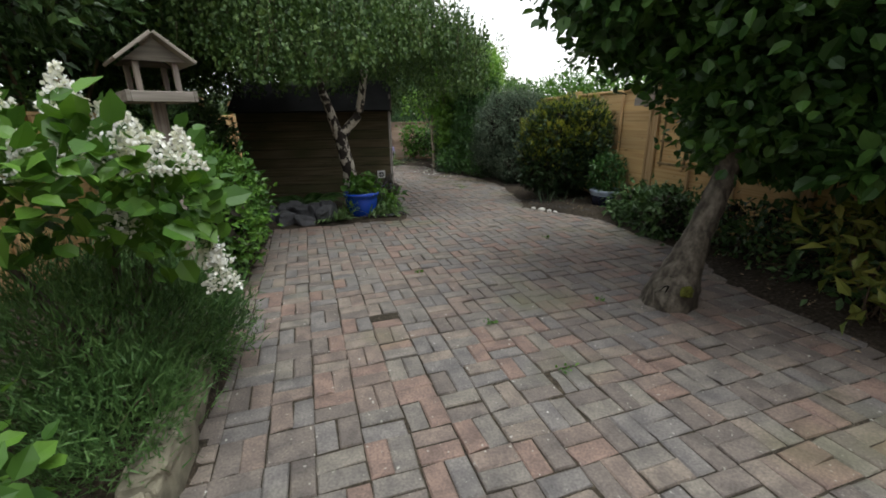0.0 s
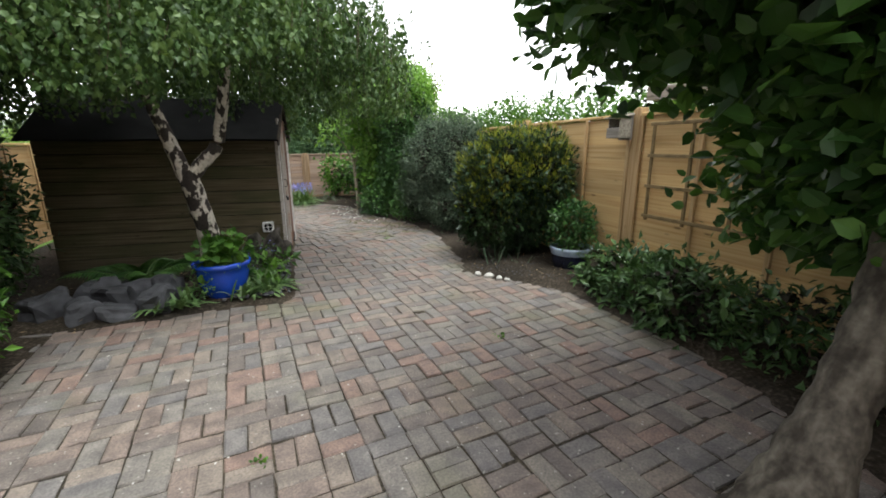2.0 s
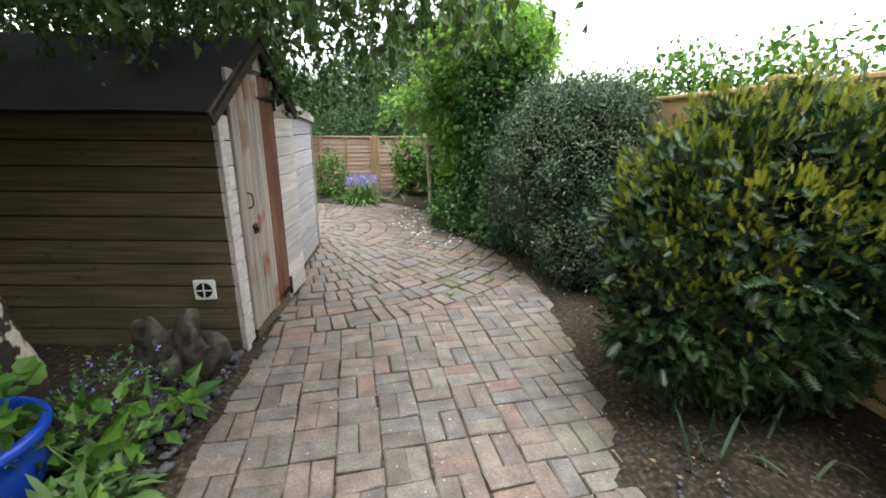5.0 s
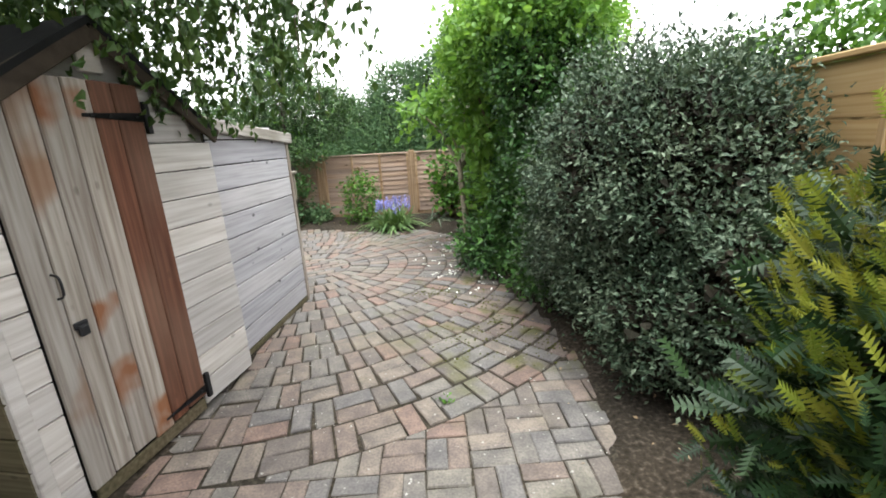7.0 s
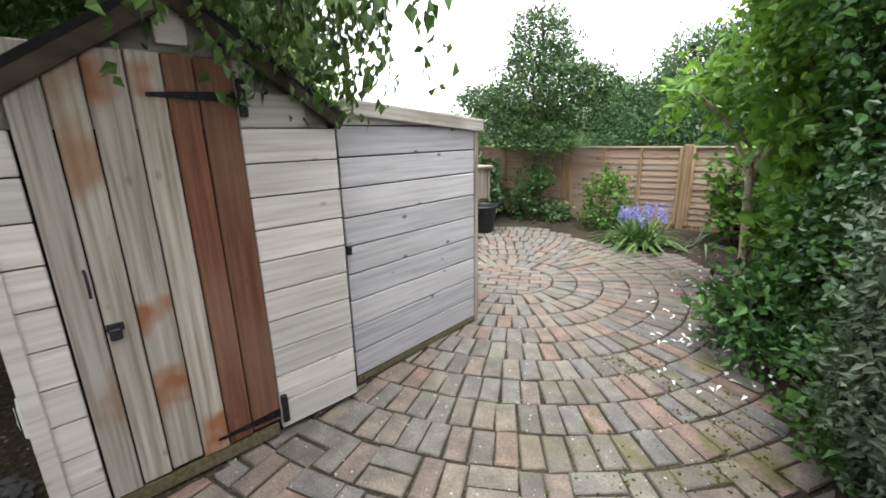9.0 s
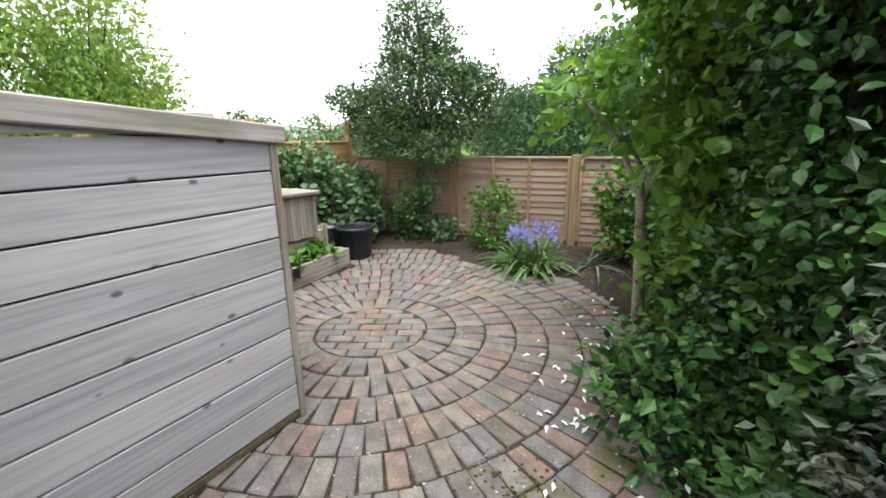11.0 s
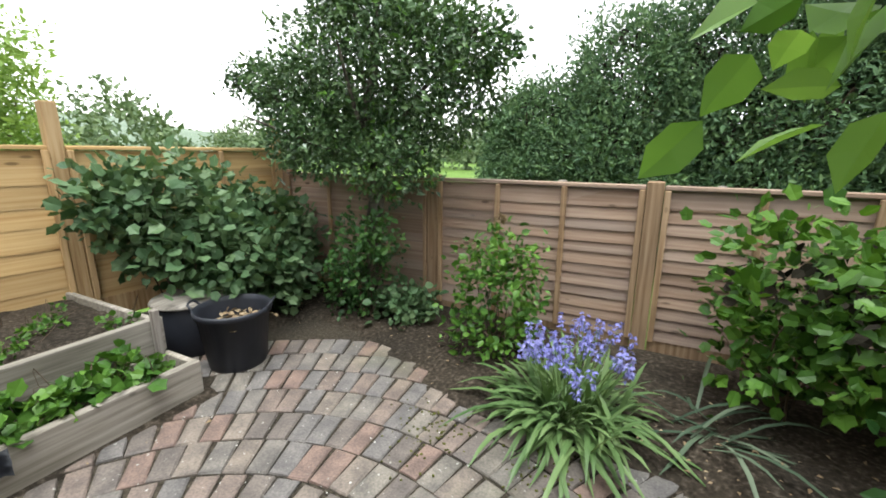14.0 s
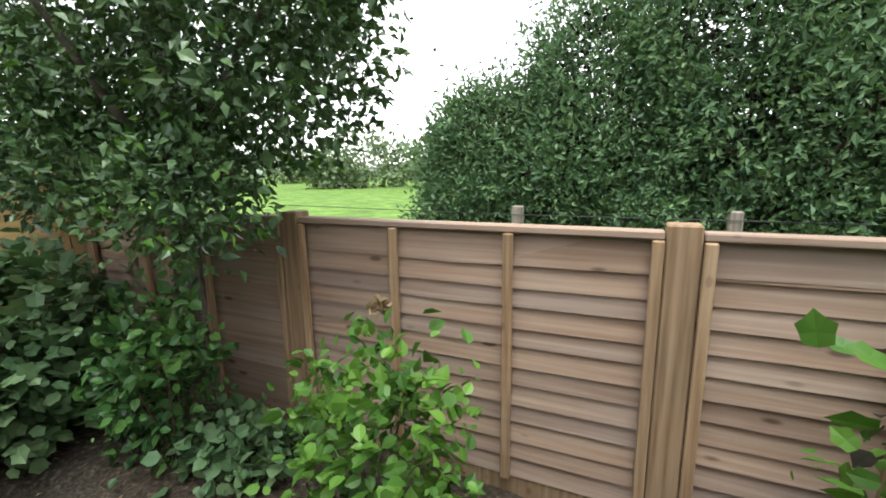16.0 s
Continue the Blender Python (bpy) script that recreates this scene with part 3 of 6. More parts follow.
def wavy_board(length, height, thick, seed, bow=0.012, step=0.01):
    """A waney-edged lap board along x, its lower edge uneven, leaning out at the foot."""
    n = 7
    r = np.random.default_rng(seed)
    x = np.linspace(-length / 2, length / 2, n)
    low = -height / 2 + np.cumsum(r.normal(0, bow * 0.35, n)).clip(-bow, bow)
    v = []
    for k in range(n):
        v += [(x[k], -thick - step, low[k]), (x[k], -thick * 0.3, height / 2), (x[k], 0.006, height / 2), (x[k], -0.006, low[k])]
    f = [(k * 4 + j, k * 4 + (j + 1) % 4, k * 4 + 4 + (j + 1) % 4, k * 4 + 4 + j) for k in range(n - 1) for j in range(4)]
    f += [(0, 3, 2, 1), tuple((n - 1) * 4 + j for j in range(4))]
    return fast_mesh("lap_board", v, f)


def lap_fence(name, label, foot, way, spans, z0, top, mat, post_mat, board_h, post_top, battens=2, post_w=0.1, wall="structure", cap=0.03, post_in=0.0, step=0.01):
    """A run of lap panels between posts. foot: the run's start; way: degrees of its heading; the visible side is its right-hand side.
    spans: places of the posts along it."""
    fence = base(name, label, "fence", pose(*foot, 0, 0, way), kind=wall)
    boards = [wavy_board(1, board_h + 0.03, 0.012, 11 * s + int(board_h * 1000), step=step) for s in range(6)]
    for q in boards:
        q.materials.append(mat)
    made = 0
    for i, s in enumerate(spans):
        pt = post_top if not hasattr(post_top, "__len__") else post_top[i % len(post_top)]
        board("post", s - post_w / 2, s + post_w / 2, -0.055 - post_in, 0.045, z0 - 0.25, pt, post_mat, fence, 0.006)
    for a, b in zip(spans[:-1], spans[1:]):
        a, b = a + post_w / 2 + 0.004, b - post_w / 2 - 0.004
        n = int((top - 0.05 - z0 - 0.02) / board_h)
        for k in range(n + 1):
            ob = add("lap_board", boards[(made * 5 + k * 3 + 1) % 6], mat, fence)
            ob.matrix_local = pose((a + b) / 2, -0.004, min(z0 + 0.03 + board_h * (k + 0.5), top - 0.05 - board_h / 2), 0, 0, rng.normal(0, 0.1)) @ Matrix.Diagonal((b - a, 1, 1, 1))
        made += 1
        for e in range(battens + 2):
            x = a + 0.02 + (b - a - 0.04) * e / (battens + 1)
            board("batten", x - 0.02, x + 0.02, -0.066, -0.04, z0 + 0.01, top - cap - 0.002, post_mat, fence, 0.004)
            board("batten", x - 0.02, x + 0.02, 0.004, 0.024, z0 + 0.01, top - cap - 0.002, post_mat, fence, 0.004)
        board("top_rail", a, b, -0.05, 0.024, top - cap, top, mat, fence, 0.005)
        board("gravel_board", a, b, -0.02, 0.02, z0 - 0.16, z0 + 0.02, post_mat, fence, 0.004)
    return fence


lap_fence("fence_east", "tall new golden-brown lap panel fence with wooden posts", (4.3, 15.0, 0), -90,
          [0.5, 2.6, 4.8, 6.95, 9.13, 11.3, 13.4, 15.5, 17.6], 0.08, 1.74, FENCE_NEW, POST_NEW, 0.135, 1.79, 2, step=-0.003)
lap_fence("fence_west", "new orange lap panel fence with tall square posts", (-2.4, -3.65, 0), 90,
          [0.0, 1.83, 3.66, 5.49, 7.32, 9.15, 10.98, 12.81, 14.64, 16.47, 18.3], 0.3, 1.5, FENCE_NEW, POST_NEW, 0.15, 1.8, 2, 0.09, step=-0.002)
FAR_WAY = math.degrees(math.atan2(-0.09, -1.77))
lap_fence("fence_north", "weathered brown lap panel fence at the end of the garden", (-2.341, 14.744, 0), FAR_WAY + 180,
          [0.0, 1.89, 3.66, 5.43, 7.2], 0.1, 1.25, FENCE_OLD, POST_OLD, 0.088, 1.275, 2, 0.11)

# ---- sheds ----
def shed_side(parent, x0, x1, y, z0, z1, h, mat):
    k = 0
    z = z0
    while z < z1 - 0.01:
        board("shiplap_board", x0, x1, y - 0.012, y + 0.012, z + 0.004, min(z + h, z1) - 0.003, mat, parent, 0.005)
        z += h
        k += 1
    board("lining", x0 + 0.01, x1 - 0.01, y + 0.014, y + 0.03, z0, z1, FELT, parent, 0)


SX, SY0, SY1 = 0.83, 8.0, 9.29
APEX_Y, APEX_Z, EAVE = 8.65, 2.0, 1.56
shed = base("garden_shed", "small weathered wooden shed with a dark felt roof and closed door", "shed", pose(SX, SY0, 0, 0, 0, -5) @ pose(-SX, -SY0, 0), kind="structure")
shed_side(shed, -1.62, SX - 0.012, SY0 + 0.012, 0.03, EAVE, 0.148, SHED_SIDE)
shed_side(shed, -1.62, SX - 0.012, SY1 - 0.03, 0.03, EAVE, 0.148, SHED_SIDE)
bm = bmesh.new()
w = [bm.verts.new(v) for v in [(-1.6, SY0 + 0.03, 0.03), (-1.6, SY1 - 0.03, 0.03), (-1.6, SY1 - 0.03, EAVE), (-1.6, APEX_Y, APEX_Z - 0.02), (-1.6, SY0 + 0.03, EAVE)]]
bm.faces.new(w)
bmesh.ops.solidify(bm, geom=bm.faces[:], thickness=0.03)
part("end_wall", bm, SHED_SIDE, shed)
D0, D1, DTOP = 8.155, 8.845, 1.775
n = 0
z = 0.03
while z < APEX_Z - 0.04:
    z1 = min(z + 0.148, APEX_Z - 0.03)
    lo, hi = SY0 + 0.002, SY1 - 0.006
    if z1 > EAVE:
        half = (APEX_Z - 0.01 - z1) / (APEX_Z - EAVE) * (APEX_Y - SY0)
        lo, hi = max(lo, APEX_Y - half), min(hi, APEX_Y + half)
    if z < DTOP - 0.01:
        if D0 - lo > 0.03:
            board("front_board", SX - 0.012, SX + 0.012, lo, D0, z + 0.003, min(z1, DTOP) - 0.003, SHED_FRONT, shed, 0.004)
        if hi - D1 > 0.03:
            board("front_board", SX - 0.012, SX + 0.012, D1, hi, z + 0.003, min(z1, DTOP) - 0.003, SHED_FRONT, shed, 0.004)
    elif hi - lo > 0.02:
        board("front_board", SX - 0.012, SX + 0.012, lo, hi, z + 0.003, z1 - 0.003, SHED_FRONT, shed, 0.004)
    z = z1
bm = bmesh.new()
bm.faces.new([bm.verts.new(v) for v in [(SX - 0.014, SY0 + 0.03, EAVE - 0.05), (SX - 0.014, SY1 - 0.03, EAVE - 0.05), (SX - 0.014, SY1 - 0.03, EAVE), (SX - 0.014, APEX_Y, APEX_Z - 0.01), (SX - 0.014, SY0 + 0.03, EAVE)]])
bmesh.ops.solidify(bm, geom=bm.faces[:], thickness=0.012)
part("gable_board", bm, SHED_FRONT, shed)
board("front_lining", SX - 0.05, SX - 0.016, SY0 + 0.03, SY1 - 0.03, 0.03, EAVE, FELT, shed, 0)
board("corner_trim", SX + 0.013, SX + 0.03, SY0 - 0.004, SY0 + 0.05, 0.02, EAVE - 0.02, SHED_FRONT, shed, 0.004)
door = new("door")
door.parent = shed
door["label"] = "planked shed door, grey with rusty red boards"
edges = (D0 + 0.006, 8.262, 8.365, 8.487, 8.597, 8.703, D1 - 0.004)
for i in range(6):
    board("door_board", SX + 0.004, SX + 0.03, edges[i] + 0.003, edges[i + 1] - 0.003, 0.09 + 0.008 * (i % 3), DTOP, (DOOR_GREY, DOOR_GREY, DOOR_RUST, DOOR_RUST, DOOR_RED, DOOR_RED)[i], door, 0.005)
board("bottom_ledge", SX + 0.006, SX + 0.026, D0 + 0.02, D1 - 0.02, 0.02, 0.085, SHED_SIDE, door, 0.004, "dirty sodden ledge under the door")
for zc, y_in in ((1.63, 8.53), (0.15, 8.55)):
    bm = bmesh.new()
    bm.faces.new([bm.verts.new((SX + 0.037, yy, zc + dz)) for yy, dz in ((y_in, -0.007), (D1 - 0.01, -0.022), (D1 - 0.01, 0.022), (y_in, 0.007))])
    bmesh.ops.solidify(bm, geom=bm.faces[:], thickness=0.005)
    strap = part("strap_hinge", bm, IRON, door, "tapered black strap hinge")
    for yy in (y_in + 0.04, y_in + 0.13, D1 - 0.05):
        board("bolt", SX + 0.036, SX + 0.043, yy - 0.007, yy + 0.007, zc - 0.007, zc + 0.007, IRON, strap, 0.002)
    board("hinge_plate", SX + 0.014, SX + 0.036, D1 + 0.004, D1 + 0.034, zc - 0.075, zc + 0.075, IRON, door, 0.003)
hq, hr = smooth_line([(SX + 0.03, D0 + 0.09, 1.03), (SX + 0.06, D0 + 0.092, 1.015), (SX + 0.06, D0 + 0.092, 0.945), (SX + 0.03, D0 + 0.09, 0.93)], [0.005] * 4, 5)
add("handle", fast_mesh("handle", *tube(hq, hr, 8), True), IRON, door, "bent black iron pull handle")
board("latch_plate", SX + 0.031, SX + 0.042, D0 + 0.11, D0 + 0.165, 0.785, 0.815, IRON, door, 0.002)
board("padlock", SX + 0.037, SX + 0.06, D0 + 0.115, D0 + 0.155, 0.755, 0.8, IRON, door, 0.006)
# roof: two felted slopes with thickness, bargeboards on the gable
for s, ye in ((-1, SY0 - 0.1), (1, SY1 + 0.025)):
    ze = APEX_Z - (APEX_Z - EAVE) / (APEX_Y - SY0) * abs(ye - APEX_Y) + 0.01
    bm = bmesh.new()
    rows = []
    for fr in np.linspace(0, 1, 5):
        yy, zz = APEX_Y + (ye - APEX_Y) * fr, APEX_Z + 0.03 + (ze + 0.02 - APEX_Z - 0.03) * fr
        rows.append([bm.verts.new((xx, yy, zz + 0.004 * math.sin(xx * 7 + fr * 5))) for xx in np.linspace(-1.72, SX + 0.055, 12)])
    for a, b in zip(rows[:-1], rows[1:]):
        for k in range(11):
            bm.faces.new((a[k], a[k + 1], b[k + 1], b[k]))
    bmesh.ops.recalc_face_normals(bm, faces=bm.faces[:])
    bmesh.ops.solidify(bm, geom=bm.faces[:], thickness=0.025 * s)
    part("felt_roof", bm, FELT, shed)
    ln = math.hypot(ye - APEX_Y, ze - APEX_Z)
    add("bargeboard", box_mesh(0.02, ln, 0.085, 0.004).copy(), BARGE, shed, "", pose(SX + 0.043, (APEX_Y + ye) / 2, (APEX_Z + ze) / 2 - 0.022, math.degrees(math.atan2(ze - APEX_Z, ye - APEX_Y)) if s > 0 else -math.degrees(math.atan2(ze - APEX_Z, -(ye - APEX_Y)))))
vent = base("air_vent", "small square white plastic air vent on the shed wall", "vent", pose(0.65, SY0 - 0.012, 0.465))
vv = bmesh.new()
bmesh.ops.create_cube(vv, size=1, matrix=Matrix.Diagonal((0.13, 0.018, 0.13, 1)))
bmesh.ops.bevel(vv, geom=vv.edges[:], offset=0.006, segments=2, affect="EDGES")
part("plate", vv, WHITE_PLASTIC, vent)
# solid disc on the plate; its black colour draws the hole's shade
dv, df = lathe([(0.0, 0), (0.048, 0), (0.048, 0.006), (0.0, 0.006)], 24)
add("opening_disc", fast_mesh("opening_disc", dv, df), HOLE_SHADE, vent, "flat round black disc standing for the shaded opening", pose(0, -0.009, 0, 90))
board("crossbar", -0.048, 0.048, -0.018, -0.014, -0.004, 0.004, WHITE_PLASTIC, vent, 0.001)
board("crossbar", -0.004, 0.004, -0.018, -0.0145, -0.048, 0.048, WHITE_PLASTIC, vent, 0.001)

store = base("timber_store", "low silver-grey boarded timber store with a sloping top trim", "store", kind="structure")
T0, T1, ZA, ZB = 9.36, 10.56, 1.665, 1.57
z = 0.05
while z < 1.6:
    z1 = min(z + 0.164, 1.62)
    y1 = T1 - 0.04 if z1 < ZB + 0.03 else T0 + (T1 - 0.04 - T0) * max(0.0, min(1.0, (ZA + 0.03 - z1) / (ZA - ZB)))
    if y1 - T0 > 0.1:
        board("store_board", SX - 0.005, SX + 0.019, T0, y1, z + 0.004, z1 - 0.004, SHED_GREY, store, 0.004)
    z = z1
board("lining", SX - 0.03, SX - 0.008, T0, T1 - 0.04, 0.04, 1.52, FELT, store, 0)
board("edge_post", SX - 0.03, SX + 0.03, T1 - 0.038, T1, 0.0, 1.535, GREY_UP, store, 0.005)
board("end_wall", -0.2, SX - 0.034, T1 - 0.03, T1 - 0.008, 0.02, 1.52, GREY_UP, store, 0.003)
slope = -math.degrees(math.atan2(ZA - ZB, T1 - T0))
add("top_trim", box_mesh(0.035, 1.22, 0.085, 0.006), TRIM_WOOD, store, "pale weathered top trim", pose(SX + 0.04, (T0 + T1) / 2 + 0.025, (ZA + ZB) / 2 - 0.042, slope))
add("roof_board", box_mesh(1.15, 1.2, 0.02, 0.003), FELT, store, "felt covered roof", pose(SX - 0.52, (T0 + T1) / 2 + 0.02, (ZA + ZB) / 2 - 0.03, slope))
board("bottom_rail", SX - 0.005, SX + 0.02, T0, T1 - 0.04, 0.005, 0.045, SHED_SIDE, store, 0.003)
board("padlock", SX + 0.02, SX + 0.045, T0 - 0.01, T0 + 0.02, 0.83, 0.88, IRON, store, 0.005)

# plain unseen brick wall, added behind the garden's start to block low sky light
sky_blocker = base("unseen_wall_south", "unseen plain brown brick wall added at the garden's start to block low sky light", "wall", kind="structure")
board("house_wall", -6.0, 9.0, -4.2, -3.9, -0.3, 5.6, BLOCKER_BRICK, sky_blocker, 0.01)
board("felt_flap", SX - 0.06, SX - 0.02, T1 + 0.002, T1 + 0.03, 1.3, 1.5, FLAP, store, 0.008, "curled dark brown end of roofing felt")
# black sheet added behind the gap to draw its shade
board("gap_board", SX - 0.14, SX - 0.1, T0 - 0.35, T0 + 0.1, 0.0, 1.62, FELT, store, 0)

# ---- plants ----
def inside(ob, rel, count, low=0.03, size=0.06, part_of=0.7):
    """Near-black brown leaves in a dense crown's heart, their colour standing for its shade."""
    foliage("inner_leaves", ROUND, L_INNER_SHADE, ob, [(*b[:3], *(q * part_of for q in b[3:])) for b in rel], count, 4, 0.05, size, 0.8, 0.12, low + 0.08, out=0.1, rand=1.0, label="near-black brown inner leaves that stand for the crown's inner shade")


def shrub(name, label, shape, mat, foot, blobs, clumps, per, spread, length, width=0.6, stems=14, stem_r=0.008, depth=0.25, category="shrub", floor=0.03, stem_mat=None, **kw):
    ob = base(name, label, category, pose(*foot))
    rel = [(b[0] - foot[0], b[1] - foot[1], b[2] - foot[2], *b[3:]) for b in blobs]
    if stems:
        twigs("branchwork", (0, 0, 0), rel, stems, stem_r, stem_mat or TWIG, ob)
    xm = kw.pop("xmax", None)
    inner = kw.pop("inner", 0)
    foliage("leaves", shape, mat, ob, rel, clumps, per, spread, length, width, depth, floor - foot[2], xmax=None if xm is None else xm - foot[0], **kw)
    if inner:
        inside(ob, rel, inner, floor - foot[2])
    return ob


def strap_tuft(name, label, foot, count, length, width, mat, category="plant", spread=0.05, lean=0.9, parent=None, part_name="blades"):
    """Arching strap leaves from one crown, one mesh."""
    vs, fs, off = [], [], 0
    for i in range(count):
        a = rng.uniform(0, 2 * np.pi)
        ln = length * rng.uniform(0.6, 1.15)
        le = lean * rng.uniform(0.35, 1.15)
        d = np.array([math.cos(a), math.sin(a)])
        side = np.array([-d[1], d[0]])
        o = rng.normal(0, spread, 2)
        for k in range(6):
            t = k / 5
            out = ln * (t * le * 0.8)
            up = ln * (t * (1.05 - 0.35 * le) - t * t * 0.62 * le)
            w = width * (0.55 + 1.2 * t) * (1 - t**3) + 0.001
            c = np.array([*(o + d * out), max(up, 0.012 + 0.01 * rng.random())])
            vs += [c + np.array([*side * w, w * 0.35]), c, c + np.array([*(-side * w), w * 0.35])]
        for k in range(5):
            q = off + k * 3
            fs += [(q, q + 1, q + 4, q + 3), (q + 1, q + 2, q + 5, q + 4)]
        off += 18
    me = fast_mesh(part_name, np.array(vs), np.array(fs), True)
    if parent is not None:
        return add(part_name, me, mat, parent)
    ob = base(name, label, category, pose(*foot))
    add(part_name, me, mat, ob)
    return ob


# weeping birch in front of the shed
birch = base("birch_tree", "weeping birch with peeling white bark, forked in front of the shed", "tree", pose(0.12, 7.15, 0))
limb("trunk", [(0.03, 0.12, -0.05), (0.02, 0.1, 0.25), (0.01, 0.05, 0.6), (-0.05, 0, 1.0), (-0.09, -0.02, 1.22)], [0.15, 0.12, 0.1, 0.092, 0.085], BIRCH_BARK, birch, 14, 0.05)
limb("limb", [(-0.09, -0.02, 1.12), (-0.14, -0.04, 1.32), (-0.26, -0.05, 1.75), (-0.36, -0.08, 2.2), (-0.45, -0.1, 2.8), (-0.2, 0.1, 3.3)], [0.075, 0.07, 0.056, 0.045, 0.035, 0.02], BIRCH_BARK, birch, 12, 0.05)
limb("limb", [(-0.07, -0.02, 1.12), (0.05, 0.0, 1.28), (0.2, 0.0, 1.45), (0.28, 0.0, 1.75), (0.36, 0.0, 2.2), (0.42, 0.05, 2.7), (0.3, 0.1, 3.2)], [0.07, 0.066, 0.06, 0.055, 0.05, 0.04, 0.02], BIRCH_BARK, birch, 12, 0.05)
for a in np.linspace(0, 2 * np.pi, 11, endpoint=False):
    r = rng.uniform(1.2, 1.7)
    st = (-0.4, -0.1, 2.7) if math.cos(a) < 0 else (0.4, 0.05, 2.55)
    limb("branch", [st, (st[0] + 0.5 * r * math.cos(a), 0.5 * r * math.sin(a), 3.0), (0.1 + r * math.cos(a), 0.2 + r * math.sin(a), 2.75)], [0.03, 0.02, 0.008], BIRCH_BARK, birch, 6, 0, 4)
limb("limb", [(-0.36, -0.08, 2.2), (-0.75, -0.2, 2.5), (-1.3, -0.35, 2.62), (-1.9, -0.3, 2.5), (-2.4, -0.1, 2.3)], [0.045, 0.04, 0.032, 0.024, 0.012], BIRCH_BARK, birch, 10, 0.05)
# hanging strands of small leaves
sp, sd, tv, tf, off = [], [], [], [], 0
for i in range(3700):
    a, q = rng.uniform(0, 2 * np.pi), math.sqrt(rng.uniform(0.0, 1)) * (1 + rng.normal(0, 0.05))
    x, y = -0.5 + 2.75 * q * math.cos(a), 0.45 + 2.05 * q * math.sin(a)
    top = 3.5 - 1.0 * q**2 + rng.normal(0, 0.12)
    low = 1.78 + 0.16 * math.sin(a * 5) + 0.1 * math.cos(a * 3 + 1) + 0.5 * max(0, 0.6 - q) + (0.25 if y < -0.6 else 0) + (0.4 if x > 0.3 and 0.5 < y < 1.35 else 0)
    ln = max(0.3, min(top - low, rng.uniform(0.5, 1.25)))
    if rng.random() < 0.3:
        top = low + ln + rng.uniform(0, 0.15)
    n = int(ln / 0.032)
    t = np.linspace(0, 1, n)
    sway = rng.normal(0, 0.1, 2)
    p = np.stack([x + sway[0] * t**2, y + sway[1] * t**2, top - ln * t], 1)
    sp.append(p + rng.normal(0, 0.014, p.shape))
    sd.append(np.tile(np.array([math.cos(a), math.sin(a), 0]), (n, 1)))
    if i % 5 == 0:
        v, f = tube(p[:: max(1, n // 5)], np.full(len(p[:: max(1, n // 5)]), 0.0025), 3)
        tv.append(v), tf.append(f + off)
        off += len(v)
sp, sd = np.concatenate(sp), np.concatenate(sd)
along = np.array([0, 0, -1.0]) + rng.normal(0, 0.5, sp.shape)
crown = add("crown", scatter("crown", LEAF, sp, along, sd + rng.normal(0, 0.6, sp.shape), 0.052 * rng.uniform(0.6, 1.3, len(sp)), 0.75), L_BIRCH, birch, "drooping curtain of small green leaves")
add("branchwork", fast_mesh("branchwork", np.concatenate(tv), np.concatenate(tf)), TWIG, crown)

# old apple tree
apple = base("apple_tree", "old leaning fruit tree with gnarled grey trunk and dense crown", "tree", pose(2.66, 3.2, 0))
limb("trunk", [(-0.12, 0.02, -0.06), (-0.1, 0.0, 0.1), (-0.03, 0.0, 0.32), (0.05, 0.0, 0.55), (0.13, 0.0, 0.8), (0.22, 0.02, 1.1), (0.25, 0.05, 1.5), (0.3, 0.1, 2.0)], [0.2, 0.185, 0.125, 0.092, 0.083, 0.074, 0.062, 0.05], GREY_BARK, apple, 16, 0.07)
for k, (dx, dy, dz) in enumerate([(-0.7, 0.4, 2.5), (0.9, -0.3, 2.6), (0.2, 1.2, 2.7), (-0.2, -0.9, 2.6), (1.2, 0.8, 2.3), (0.4, 0.2, 3.3), (-0.4, 1.0, 2.2)]):
    limb("limb", [(0.26, 0.06, 1.45 + 0.08 * k), (0.26 + dx * 0.4, 0.05 + dy * 0.4, 1.9 + 0.05 * k), (0.3 + dx, 0.1 + dy, dz)], [0.06, 0.04, 0.014], GREY_BARK, apple, 8, 0.05)
tv, tf = tube([(-0.2, -0.06, 0.02), (-0.24, -0.09, 0.13), (-0.17, -0.06, 0.24)], [0.09, 0.08, 0.035], 8)
add("burl", fast_mesh("burl", tv, tf, True), GREY_BARK, apple, "knobbly burl at the foot")
foliage("crown", ROUND, L_APPLE, apple, [(0.6, 0.0, 2.35, 1.15, 1.15, 0.85), (0.1, 0.75, 2.4, 0.8, 0.8, 0.7), (1.35, 0.3, 1.95, 0.9, 1.2, 0.75), (0.9, -0.8, 2.4, 1.0, 1.0, 0.85), (1.5, -0.2, 1.5, 0.55, 0.9, 0.5), (-0.1, 0.2, 2.7, 0.8, 0.8, 0.6), (0.6, 0.15, 1.45, 0.5, 0.5, 0.38), (0.95, 0.5, 1.3, 0.5, 0.6, 0.4), (-0.55, 0.3, 2.35, 0.55, 0.5, 0.45), (0.2, -0.2, 1.48, 0.4, 0.4, 0.32), (0.35, 0.2, 1.55, 0.35, 0.3, 0.28), (1.0, 0.0, 1.15, 0.6, 0.8, 0.35), (0.8, -0.7, 1.4, 0.6, 0.5, 0.45), (1.4, -0.9, 1.3, 0.5, 0.6, 0.6), (0.0, 0.1, 1.95, 0.5, 0.5, 0.4)],
        8500, 9, 0.09, 0.08, 0.75, 0.22, 0.9, label="dense crown of oval green leaves", out=0.6, up=0.9)
